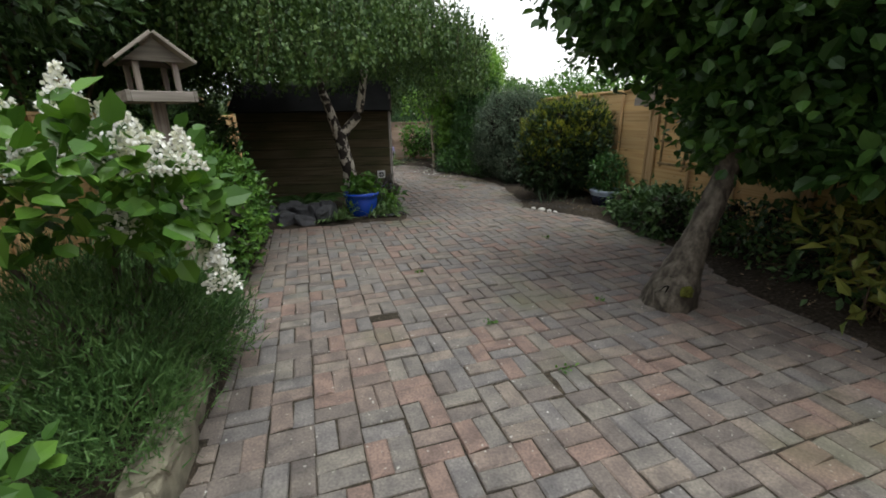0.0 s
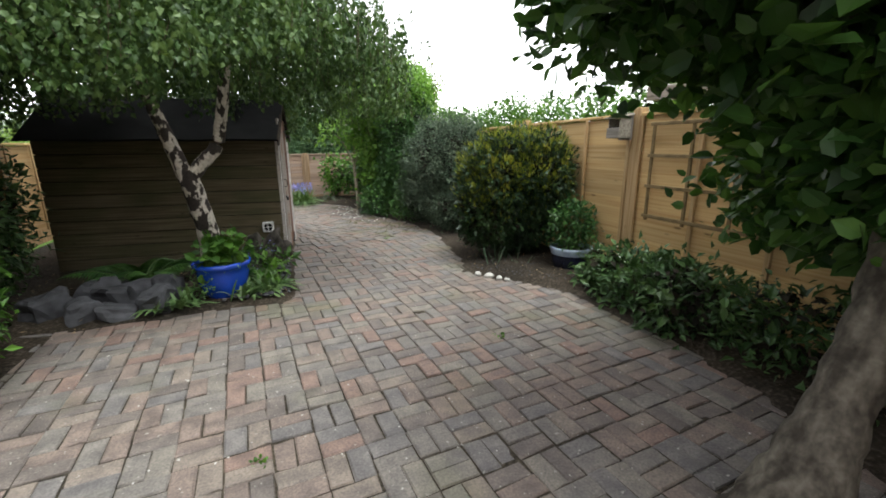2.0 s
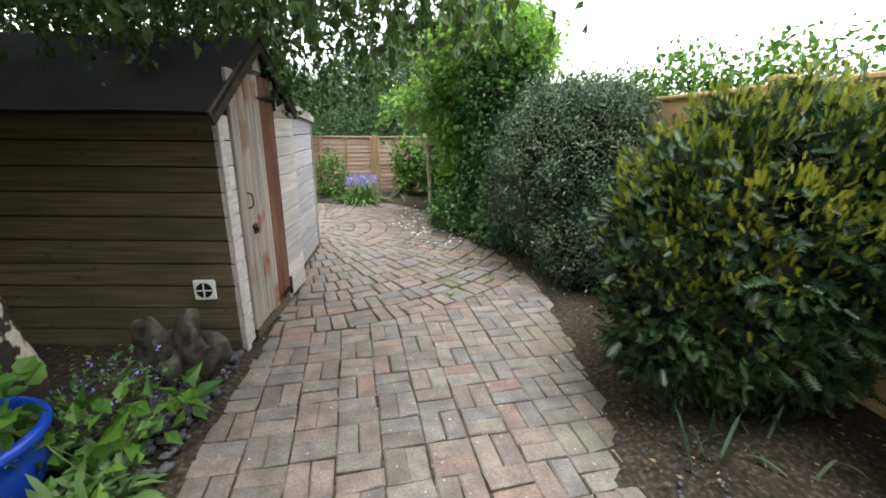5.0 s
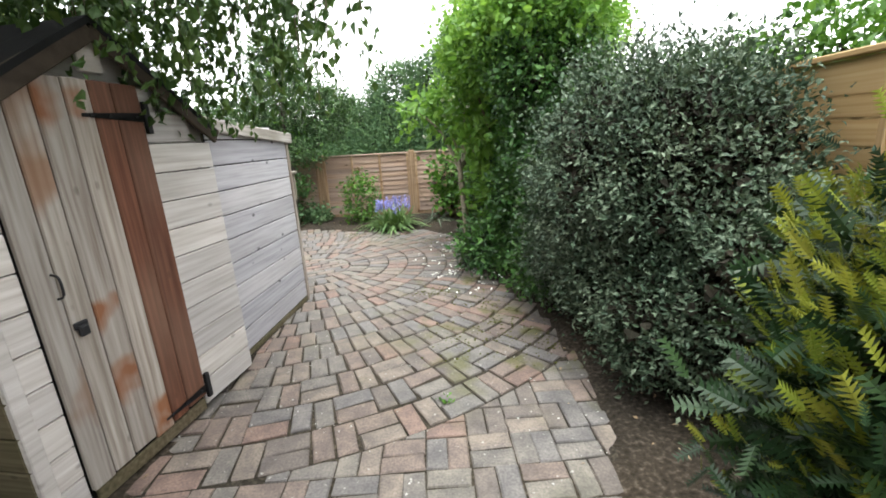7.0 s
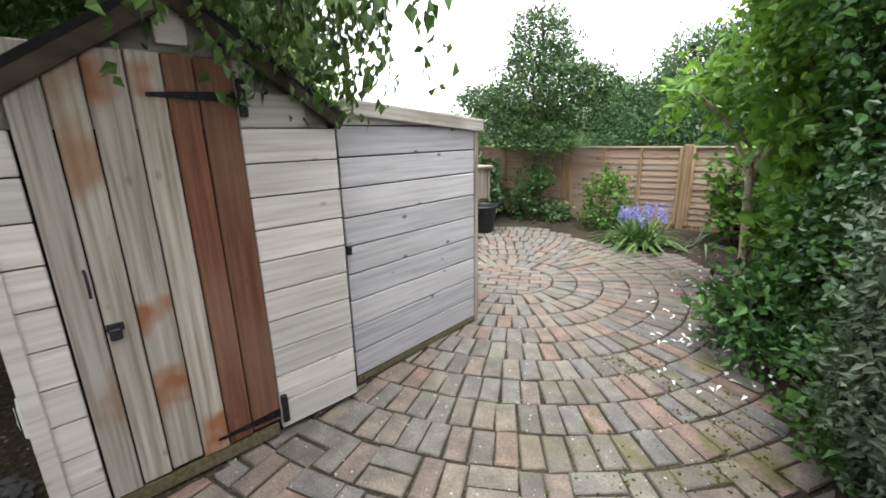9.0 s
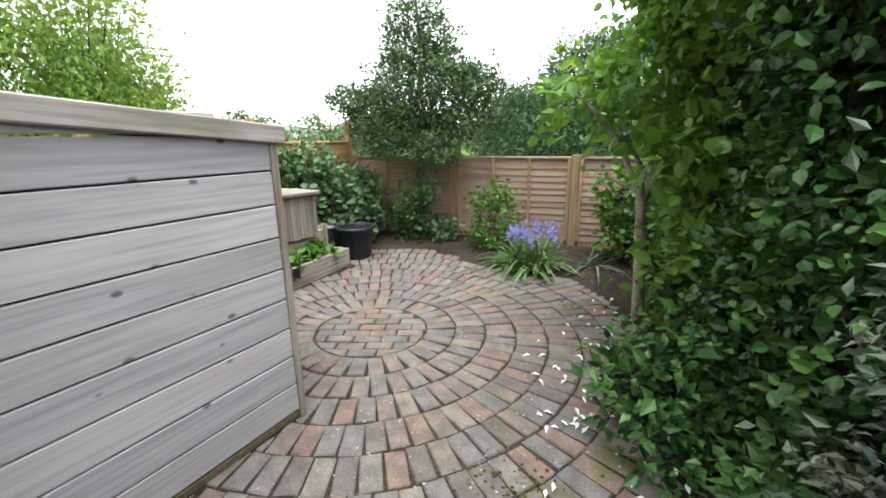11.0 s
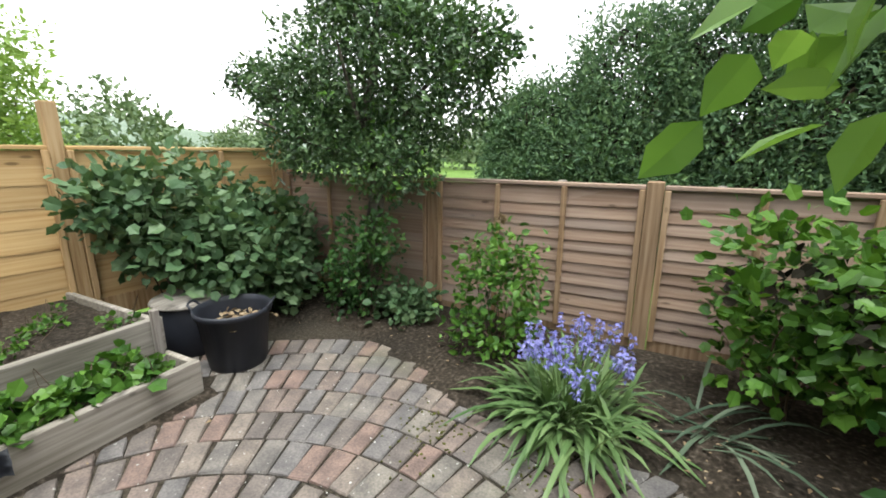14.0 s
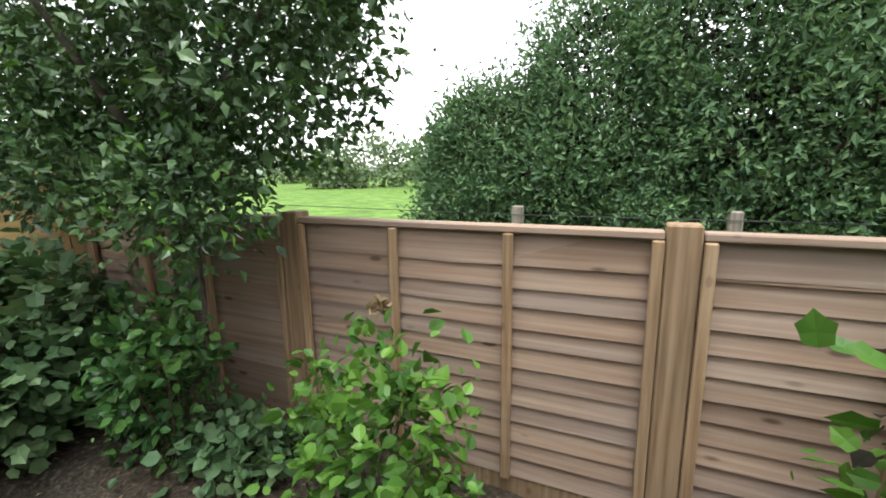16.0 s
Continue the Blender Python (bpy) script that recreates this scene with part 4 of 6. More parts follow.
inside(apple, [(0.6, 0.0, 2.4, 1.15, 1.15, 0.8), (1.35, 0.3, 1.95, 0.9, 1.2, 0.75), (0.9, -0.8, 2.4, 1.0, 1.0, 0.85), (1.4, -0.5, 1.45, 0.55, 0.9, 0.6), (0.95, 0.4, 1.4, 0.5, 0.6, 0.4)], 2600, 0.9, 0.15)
moss = rock_mesh("moss_pad", 0.07, 0.05, 0.03, 4, 0.3, 2)
tagged(add("moss_pad", moss, MOSS, None, "", pose(2.55, 3.04, 0.16, 65, 0, 10)), "yellow-green moss pad on the trunk's foot", "moss")

# yew ball by the fence
yew_blobs = [(3.65, 7.3, 0.98, 0.62, 0.55, 0.63), (3.92, 7.0, 1.08, 0.38, 0.45, 0.5), (3.36, 7.32, 0.88, 0.42, 0.34, 0.6), (3.8, 7.3, 0.55, 0.5, 0.45, 0.5), (3.45, 7.2, 0.65, 0.42, 0.36, 0.5), (3.16, 7.22, 0.62, 0.24, 0.26, 0.42)]
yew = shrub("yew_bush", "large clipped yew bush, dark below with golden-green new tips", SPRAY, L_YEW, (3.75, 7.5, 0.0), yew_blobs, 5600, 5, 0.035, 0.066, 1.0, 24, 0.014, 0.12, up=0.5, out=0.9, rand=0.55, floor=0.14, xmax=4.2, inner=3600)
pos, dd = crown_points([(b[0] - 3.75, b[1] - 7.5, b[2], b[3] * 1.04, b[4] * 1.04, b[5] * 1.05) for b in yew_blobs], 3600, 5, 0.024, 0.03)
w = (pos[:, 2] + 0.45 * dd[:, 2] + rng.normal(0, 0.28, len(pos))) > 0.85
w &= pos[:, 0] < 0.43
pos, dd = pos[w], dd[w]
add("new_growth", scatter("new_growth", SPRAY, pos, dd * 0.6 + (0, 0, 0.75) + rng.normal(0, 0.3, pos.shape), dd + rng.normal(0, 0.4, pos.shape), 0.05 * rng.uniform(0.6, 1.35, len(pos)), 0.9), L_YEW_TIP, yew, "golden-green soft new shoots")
strap_tuft("iris_tuft", "thin arching blades under the yew bush", (3.3, 6.98, 0.0), 12, 0.36, 0.007, L_SILVER, "plant", 0.12, 0.7)
strap_tuft("iris_tuft", "thin arching blades under the yew bush", (3.6, 6.85, 0.0), 11, 0.36, 0.007, L_SILVER, "plant", 0.15, 0.7)

# silver-leaved shrub
shrub("silver_shrub", "tall rounded shrub with small silver-grey leaves", LEAF, L_SILVER, (3.6, 9.75, 0.0), [(3.62, 9.75, 1.2, 0.72, 0.85, 0.76), (3.6, 10.0, 0.75, 0.68, 0.7, 0.72), (3.8, 9.3, 1.1, 0.6, 0.55, 0.75), (3.6, 9.5, 0.55, 0.5, 0.5, 0.55), (3.85, 8.75, 0.6, 0.42, 0.5, 0.6), (3.62, 9.05, 0.42, 0.42, 0.4, 0.42), (3.35, 10.2, 0.45, 0.4, 0.45, 0.45)],
      5200, 20, 0.06, 0.032, 0.5, 40, 0.012, 0.16, xmax=4.2, up=0.5, floor=0.03, inner=4200)
# dogwood and climbers behind it
shrub("leafy_shrub", "tall bright green leafy shrub beside the brick path", ROUND, L_MID, (3.2, 11.2, 0.0), [(3.4, 11.25, 1.35, 0.6, 0.7, 0.95), (3.15, 11.4, 0.7, 0.42, 0.5, 0.7), (3.5, 10.8, 0.9, 0.6, 0.55, 0.9), (3.35, 11.9, 1.0, 0.55, 0.6, 1.0), (3.2, 11.1, 2.0, 0.5, 0.5, 0.5)],
      6500, 12, 0.06, 0.044, 0.68, 30, 0.014, 0.2, xmax=4.2, inner=3200)
shrub("lime_tree", "tall bright lime-green tree over the shrubs", ROUND, L_LIME, (3.3, 12.0, 0.0), [(3.05, 11.9, 2.4, 0.85, 0.8, 0.6), (3.4, 12.3, 2.5, 0.8, 0.8, 0.7), (2.75, 12.4, 2.2, 0.4, 0.4, 0.35), (3.2, 11.2, 2.5, 0.7, 0.6, 0.45)],
      3600, 9, 0.09, 0.06, 0.7, 16, 0.025, 0.22, category="tree", floor=1.2)
# magnolia
mag = base("magnolia_tree", "small magnolia with big soft leaves and a few white flowers", "tree", pose(2.37, 12.42, 0))
limb("trunk", [(0.02, 0.03, -0.03), (0.0, 0, 0.4), (-0.03, -0.02, 0.85), (-0.05, -0.05, 1.15)], [0.05, 0.042, 0.038, 0.034], PALE_BARK, mag, 10, 0.05)
for e, r in (((-0.6, -0.15, 1.85), 0.022), ((0.3, -0.1, 1.8), 0.026), ((0.05, 0.35, 1.95), 0.024), ((-0.1, -0.55, 1.45), 0.02), ((0.55, 0.4, 1.6), 0.02), ((-0.3, 0.1, 1.2), 0.016)):
    limb("limb", [(-0.04, -0.04, 1.05), (e[0] * 0.45, e[1] * 0.45, 1.05 + (e[2] - 1.05) * 0.6), e], [r, r * 0.8, r * 0.35], PALE_BARK, mag, 7)
foliage("crown", ROUND, L_LIME, mag, [(-0.5, -0.1, 1.8, 0.28, 0.3, 0.18), (-0.1, 0.1, 1.8, 0.4, 0.4, 0.3), (0.45, 0.15, 1.6, 0.5, 0.5, 0.55), (0.5, 0.1, 1.0, 0.35, 0.4, 0.5), (0.25, -0.45, 0.75, 0.14, 0.22, 0.3), (0.2, -0.4, 1.45, 0.22, 0.26, 0.22), (0.35, -0.2, 1.2, 0.2, 0.3, 0.3)], 560, 5, 0.1, 0.1, 0.6, 0.3, 0.1, out=0.9, up=0.9, label="large soft green leaves")
for i in range(9):
    pet, pdir = [], []
    c = np.array([rng.uniform(-0.55, 0.4), rng.uniform(-0.3, 0.4), rng.uniform(1.35, 2.0)])
    for k in range(7):
        a = rng.uniform(0, 6.28)
        pet.append(c), pdir.append((math.cos(a) * 0.7, math.sin(a) * 0.7, 0.8))
    pet, pdir = np.array(pet), np.array(pdir)
    add("flower", scatter("flower", LEAF, pet, pdir, pdir * (1, 1, -0.6), 0.055, 0.4), P_WHITE, mag, "white star-shaped flower")
shrub("leafy_shrub", "dense dark leafy shrub growing round the magnolia's foot", ROUND, L_MID, (2.95, 12.6, 0.0), [(3.0, 12.9, 0.85, 0.4, 0.5, 0.7), (2.85, 12.3, 0.4, 0.33, 0.4, 0.4), (3.2, 12.35, 1.1, 0.4, 0.4, 0.7), (2.72, 11.9, 0.25, 0.28, 0.35, 0.28)],
      1500, 9, 0.06, 0.05, 0.7, 20, 0.008, 0.2, xmax=4.2, inner=900)
shrub("ground_foliage", "low silvery and green leaves spilling onto the bricks", LEAF, L_MID, (2.75, 11.6, 0.0), [(2.75, 11.55, 0.2, 0.35, 0.5, 0.28), (2.6, 11.2, 0.3, 0.3, 0.35, 0.4), (3.1, 10.5, 0.25, 0.3, 0.5, 0.35)], 420, 8, 0.05, 0.06, 0.6, 8, 0.005)
shrub("ground_foliage", "low grey-green leaves at the edge of the bricks", LEAF, L_SILVER, (2.45, 11.55, 0.0), [(2.45, 11.55, 0.12, 0.16, 0.2, 0.16)], 60, 8, 0.04, 0.07, 0.5, 4, 0.004)

# holly tree at the end fence
holly = base("holly_tree", "young holly tree with glossy spiny leaves by the end fence", "tree", pose(-0.94, 14.5, 0) @ Matrix.Diagonal((1.17, 1.0, 1.1, 1)))
limb("trunk", [(0.0, 0.02, -0.03), (0.03, 0.0, 0.4), (0.05, 0.0, 0.8), (0.06, 0.02, 1.1), (-0.02, 0.05, 1.6), (0.05, 0.1, 2.3), (0.0, 0.1, 3.1)], [0.075, 0.066, 0.068, 0.05, 0.045, 0.03, 0.012], GREY_BARK, holly, 12, 0.05)
for e in ((-1.2, -0.3, 2.0), (0.9, 0.0, 2.1), (-0.6, 0.4, 2.5), (0.5, 0.5, 2.7), (0.25, -0.6, 2.0), (-0.7, -0.6, 1.6), (0.6, -0.15, 1.35), (-0.2, 0.1, 3.0)):
    limb("limb", [(0.04, 0.03, 1.05 + 0.1 * e[2]), (e[0] * 0.5, e[1] * 0.5, 0.45 + e[2] * 0.6), e], [0.024, 0.017, 0.006], GREY_BARK, holly, 6)
hb = [(0.05, 0.1, 2.0, 0.75, 0.7, 0.55), (-0.55, 0.0, 1.75, 0.55, 0.5, 0.4), (0.55, 0.05, 1.85, 0.5, 0.45, 0.5), (0.0, 0.1, 2.6, 0.5, 0.45, 0.55), (-0.95, -0.15, 1.9, 0.35, 0.3, 0.2), (0.85, 0.0, 2.0, 0.3, 0.3, 0.22), (0.35, -0.2, 1.25, 0.35, 0.3, 0.22), (-0.25, -0.3, 1.4, 0.4, 0.35, 0.25)]
crown = foliage("crown", LEAF, L_HOLLY, holly, hb, 2900, 11, 0.05, 0.042, 0.62, 0.3, 0.9, up=0.5, out=0.8, label="glossy dark leaves in open sprays")
foliage("new_growth", LEAF, L_BRIGHT, crown, [(*b[:3], *(q * 1.05 for q in b[3:])) for b in hb], 430, 6, 0.022, 0.04, 0.5, 0.08, 0.9, up=0.6, label="pale green young shoots")
shrub("rose_bush", "straggling rose bush around the holly's foot", ROUND, L_MID, (-0.85, 14.35, 0.0), [(-0.88, 14.3, 0.55, 0.28, 0.22, 0.45), (-0.62, 14.3, 0.75, 0.16, 0.16, 0.2), (-1.08, 14.35, 0.25, 0.25, 0.2, 0.25)], 190, 7, 0.05, 0.05, 0.75, 14, 0.005)
shrub("aquilegia_clump", "low grey-green leafy clump by the fence", ROUND, L_CURRANT, (-0.5, 14.45, 0.02), [(-0.5, 14.42, 0.17, 0.27, 0.2, 0.17)], 90, 8, 0.05, 0.055, 0.9, 6, 0.004)

# rose in the corner bed and bluebells
rose = shrub("rose_bush", "leafy rose bush with one faded cream bloom", ROUND, L_BRIGHT, (0.42, 14.3, 0.0), [(0.42, 14.3, 0.45, 0.3, 0.26, 0.4), (0.35, 14.33, 0.75, 0.22, 0.2, 0.18), (0.58, 14.25, 0.65, 0.22, 0.2, 0.2), (0.46, 14.15, 0.25, 0.32, 0.22, 0.25)], 240, 7, 0.055, 0.05, 0.72, 18, 0.005)
pd = unit(rng.normal(0, 1, (26, 3)) + (0, 0, 0.6))
add("flower", scatter("flower", ROUND, np.tile((-0.04, 0.1, 1.0), (26, 1)) + pd * 0.012, pd, rng.normal(0, 1, (26, 3)), 0.04, 0.9), P_BROWN, rose, "withered cream rose bloom")
bb = base("bluebell_clump", "clump of violet-blue bluebells over arching strap leaves", "flower", pose(1.1, 13.75, 0.0))
strap_tuft("", "", (0, 0, 0), 340, 0.6, 0.013, L_BLADE, parent=bb, spread=0.1, lean=1.05, part_name="leaves")
pp, pa, tv, tf, off = [], [], [], [], 0
for i in range(44):
    a, r = rng.uniform(0, 6.28), 0.31 * math.sqrt(rng.random())
    top = np.array([r * math.cos(a), r * math.sin(a) + 0.1, rng.uniform(0.34, 0.5)])
    st = np.array([top[0] * 0.35, top[1] * 0.35, 0.02])
    v, f = tube([st, (st + top) / 2 + (0, 0, 0.05), top], [0.004, 0.0035, 0.002], 4)
    tv.append(v), tf.append(f + off)
    off += len(v)
    for k in range(10):
        q = top + (0, 0, 0.05 - 0.011 * k) + rng.normal(0, 0.004, 3)
        b = rng.uniform(0, 6.28)
        for j in range(3):
            pp.append(q + np.array([math.cos(b), math.sin(b), 0]) * 0.008)
            pa.append((math.cos(b + 1.2 * (j - 1)) * 0.8, math.sin(b + 1.2 * (j - 1)) * 0.8, -0.7 + rng.normal(0, 0.3)))
add("flower_stalk", fast_mesh("flower_stalk", np.concatenate(tv), np.concatenate(tf)), STEM, bb)
pp, pa = np.array(pp), np.array(pa)
add("blossom", scatter("blossom", LEAF, pp, pa, rng.normal(0, 1, pp.shape), 0.027, 0.55), P_BLUE, bb, "violet-blue bell flowers")
strap_tuft("cut_leaves", "flopped grey-green strap leaves lying on the soil", (1.75, 13.98, 0.03), 22, 0.7, 0.01, L_SILVER, "plant", 0.06, 1.5)
shrub("fig_shrub", "leafy shrub with lobed bright leaves against the fence", LOBED, L_BRIGHT, (2.1, 14.4, 0.0), [(2.1, 14.4, 0.8, 0.42, 0.32, 0.4), (2.45, 14.3, 0.6, 0.4, 0.35, 0.4), (1.95, 14.35, 0.45, 0.22, 0.25, 0.25), (2.4, 14.1, 0.75, 0.35, 0.3, 0.35)], 380, 5, 0.08, 0.07, 0.85, 12, 0.008, inner=100)
shrub("fig_shrub", "dark leafy shrub under the magnolia", ROUND, L_MID, (2.8, 13.3, 0.0), [(2.9, 13.4, 0.7, 0.55, 0.6, 0.65), (3.3, 12.9, 1.0, 0.6, 0.6, 0.9), (3.6, 13.8, 1.0, 0.5, 0.6, 0.9)], 1000, 8, 0.08, 0.065, 0.7, 12, 0.008, inner=500)
# currants by the west fence
shrub("currant_bush", "blackcurrant bush with grey-green lobed leaves", LOBED, L_CURRANT, (-1.95, 13.3, 0.2), [(-1.95, 13.3, 1.0, 0.38, 0.4, 0.42), (-1.7, 13.45, 0.68, 0.38, 0.38, 0.35), (-2.0, 13.0, 1.1, 0.25, 0.25, 0.28)], 430, 6, 0.07, 0.075, 0.9, 18, 0.007, floor=0.3)
shrub("currant_bush", "dense currant bush in the fence corner", LOBED, L_CURRANT, (-1.85, 14.2, 0.0), [(-1.9, 14.2, 0.6, 0.42, 0.38, 0.5), (-1.7, 13.98, 0.45, 0.38, 0.32, 0.4), (-2.05, 13.8, 0.85, 0.3, 0.35, 0.4)], 480, 6, 0.07, 0.075, 0.9, 16, 0.007)

# east bed: pots, ground cover, variegated laurel
shrub("hellebore_clump", "low clump of dark glossy leaves with small white flowers", LEAF, L_DARK, (3.9, 5.2, 0.0), [(3.9, 5.3, 0.2, 0.35, 0.55, 0.28), (3.8, 4.75, 0.25, 0.3, 0.5, 0.3), (3.95, 5.7, 0.18, 0.25, 0.3, 0.26)], 560, 8, 0.06, 0.075, 0.5, 12, 0.006, inner=300)
hp = np.stack([rng.uniform(3.65, 4.1, 60), rng.uniform(4.5, 5.8, 60), rng.uniform(0.3, 0.5, 60)], 1)
hw = base("white_flowers", "scattered tiny white flowers over the dark leaves", "flower", pose(3.9, 5.2, 0.3), kind="stuff")
hp = np.repeat(hp - (3.9, 5.2, 0.3), 4, 0)
add("petals", scatter("petals", ROUND, hp, rng.normal(0, 1, hp.shape) * (1, 1, 0.3), np.tile((0, 0, 1.0), (len(hp), 1)), 0.014, 0.8), P_WHITE, hw)
shrub("ground_cover", "mixed low evergreen ground cover under the fruit tree", LEAF, L_DARK, (3.9, 3.8, 0.0), [(3.95, 3.9, 0.25, 0.35, 0.7, 0.35), (3.95, 2.9, 0.35, 0.4, 0.7, 0.45), (3.9, 1.8, 0.5, 0.5, 0.8, 0.6), (3.7, 0.8, 0.6, 0.5, 0.8, 0.7)], 900, 8, 0.07, 0.075, 0.5, 16, 0.008, inner=500)
shrub("spotted_laurel", "spotted laurel with yellow-edged leaves", LEAF, L_VARI, (3.65, 2.55, 0.0), [(3.7, 2.6, 0.5, 0.35, 0.4, 0.42), (3.75, 2.15, 0.75, 0.4, 0.4, 0.5)], 130, 6, 0.09, 0.13, 0.42, 12, 0.008)


def pot(name, label, x, y, prof, mat, fill=None, inner=None):
    ob = base(name, label, "plant pot", pose(x, y, 0.0))
    add("pot_body", fast_mesh("pot_body", *lathe(prof, 40), True), mat, ob)
    if fill:
        add("soil", fast_mesh("soil", *lathe([(fill[0], fill[1] - 0.01), (fill[0] * 0.5, fill[1] + 0.01), (0.0, fill[1] + 0.012)], 24), True), SOIL, ob)
    return ob


pot("glazed_pot", "big cobalt-blue glazed bowl pot with rolled rim", 0.28, 6.83, [(0.0, 0.0), (0.135, 0.0), (0.15, 0.01), (0.185, 0.07), (0.22, 0.17), (0.236, 0.26), (0.238, 0.315), (0.252, 0.325), (0.263, 0.345), (0.258, 0.368), (0.24, 0.376), (0.222, 0.365), (0.215, 0.33), (0.205, 0.25)], BLUE_GLAZE, (0.212, 0.3))
shrub("strawberry_plant", "fresh green leafy plant growing in the blue pot", ROUND, L_BRIGHT, (0.28, 6.83, 0.3), [(0.24, 6.83, 0.42, 0.2, 0.18, 0.13), (0.36, 6.8, 0.46, 0.15, 0.14, 0.14)], 70, 6, 0.045, 0.07, 0.85, 12, 0.004, stem_mat=STEM, category="plant")
p2 = pot("glazed_pot", "dark glazed pot with a pale dripped rim beside the fence", 3.98, 6.4, [(0.0, 0.0), (0.15, 0.0), (0.185, 0.05), (0.215, 0.15), (0.225, 0.215)], DARK_GLAZE, (0.2, 0.26))
add("rim", fast_mesh("rim", *lathe([(0.225, 0.216), (0.232, 0.25), (0.244, 0.28), (0.24, 0.3), (0.222, 0.3), (0.205, 0.25)], 40), True), PALE_GLAZE, p2, "pale blue dripped rim")
shrub("pot_shrub", "bushy green shrub in the dark pot", LEAF, L_MID, (3.98, 6.4, 0.26), [(3.97, 6.4, 0.55, 0.23, 0.23, 0.25)], 240, 7, 0.045, 0.055, 0.4, 16, 0.005)
for i, (x, y, s) in enumerate([(2.98, 6.5, 0.06), (3.06, 6.4, 0.045), (2.9, 6.62, 0.05), (3.12, 6.33, 0.035)]):
    tagged(add("pebble", rock_mesh("pebble", s, s * 0.75, s * 0.55, i + 20, 0.1, 2), PALE_STONE, None, "", pose(x, y, s * 0.22, 0, 0, 40 * i)), "smooth pale pebble at the edge of the soil", "pebble", "edge pebbles")

# rockery by the birch
for i, (x, y, sx, sy, sz, a) in enumerate([(-0.5, 6.52, 0.16, 0.11, 0.11, 10), (-0.22, 6.62, 0.12, 0.14, 0.2, -20), (-0.76, 6.56, 0.13, 0.12, 0.16, 30), (-0.45, 6.83, 0.2, 0.13, 0.22, 60), (-0.72, 6.92, 0.2, 0.14, 0.22, 15), (-0.18, 6.88, 0.11, 0.11, 0.24, 0), (-1.05, 6.72, 0.18, 0.14, 0.2, 50)]):
    tagged(add("rockery_stone", rock_mesh("rockery_stone", sx, sy, sz * 0.75, i, 0.4, 3, 0.62), STONE, None, "", pose(x, y, sz * 0.42, 14 * math.sin(i * 2.0), 16 * math.cos(i * 1.7), a)), "rough grey rockery boulder under the birch", "rock", "rockery stones")
tagged(add("upright_rock", rock_mesh("upright_rock", 0.13, 0.08, 0.25, 31, 1.1, 5), CRAG, None, "", pose(0.62, 7.6, 0.15, 0, 12, 10)), "craggy dark rock standing by the shed wall", "rock")
vs, fs, off = [], [], 0
tpl = rock_mesh("chip", 1, 1, 0.7, 9, 0.3, 1)
tvv = np.array([v.co[:] for v in tpl.vertices])
tff = np.array([p.vertices[:] for p in tpl.polygons])
for i in range(900):
    if i < 420:
        x, y = rng.uniform(0.3, 0.88), rng.uniform(6.55, 7.95)
        s = rng.uniform(0.012, 0.035)
    else:
        x, y = rng.uniform(2.7, 4.2), rng.uniform(6.0, 7.3)
        s = rng.uniform(0.004, 0.013)
        if bed_depth(np.array(x), np.array(y)) < 0.08:
            continue
    a = rng.uniform(0, 6.28)
    rot = np.array([[math.cos(a), -math.sin(a), 0], [math.sin(a), math.cos(a), 0], [0, 0, 1]])
    vs.append((tvv * s * rng.uniform(0.6, 1.2, 3)) @ rot.T + (x, y, 0.055))
    fs.append(tff + off)
    off += len(tvv)
tagged(add("slate_chips", fast_mesh("slate_chips", np.concatenate(vs), np.concatenate(fs)), STONE), "grey slate chippings over the soil", "gravel", kind="stuff")
for x, y, n, ln in ((0.66, 6.72, 70, 0.34), (-0.02, 6.55, 34, 0.3), (0.62, 7.05, 34, 0.3), (0.5, 6.62, 44, 0.28), (0.74, 6.86, 40, 0.28), (-0.2, 6.5, 26, 0.26), (-0.1, 6.75, 26, 0.34)):
    strap_tuft("bluebell_leaves", "tuft of bright strap leaves beside the blue pot", (x, y, 0.03), n, ln, 0.014, L_BLADE, "plant", 0.05, 1.0)
shrub("forget_me_not", "small blue-grey flowers and leaves by the pot", LEAF, L_LAVENDER, (0.55, 7.25, 0.03), [(0.55, 7.2, 0.22, 0.22, 0.25, 0.2), (0.1, 6.65, 0.2, 0.12, 0.1, 0.15)], 110, 6, 0.04, 0.03, 0.6, 14, 0.003, category="flower")
fq = np.stack([rng.uniform(0.3, 0.75, 40), rng.uniform(6.95, 7.4, 40), rng.uniform(0.2, 0.42, 40)], 1)
fb = base("blue_flowers", "tiny pale blue flowers above the leaves", "flower", pose(0.5, 7.2, 0.1), kind="stuff")
fq = np.repeat(fq - (0.5, 7.2, 0.1), 4, 0)
add("petals", scatter("petals", ROUND, fq, rng.normal(0, 1, fq.shape), rng.normal(0, 1, fq.shape), 0.012, 0.8), P_BLUE, fb)
shrub("comfrey_clump", "clump of broad bright green leaves beside the blue pot", LEAF, L_BRIGHT, (0.6, 6.95, 0.03), [(0.6, 6.95, 0.17, 0.2, 0.2, 0.14), (0.78, 7.12, 0.2, 0.12, 0.14, 0.13)], 40, 3, 0.05, 0.1, 0.55, 10, 0.004, stem_mat=STEM, category="plant")
fern = base("fern", "dark arching fern fronds in the shade by the shed", "fern", pose(-0.55, 7.3, 0.05))
fp, fa, fl, tv, tf, off = [], [], [], [], [], 0
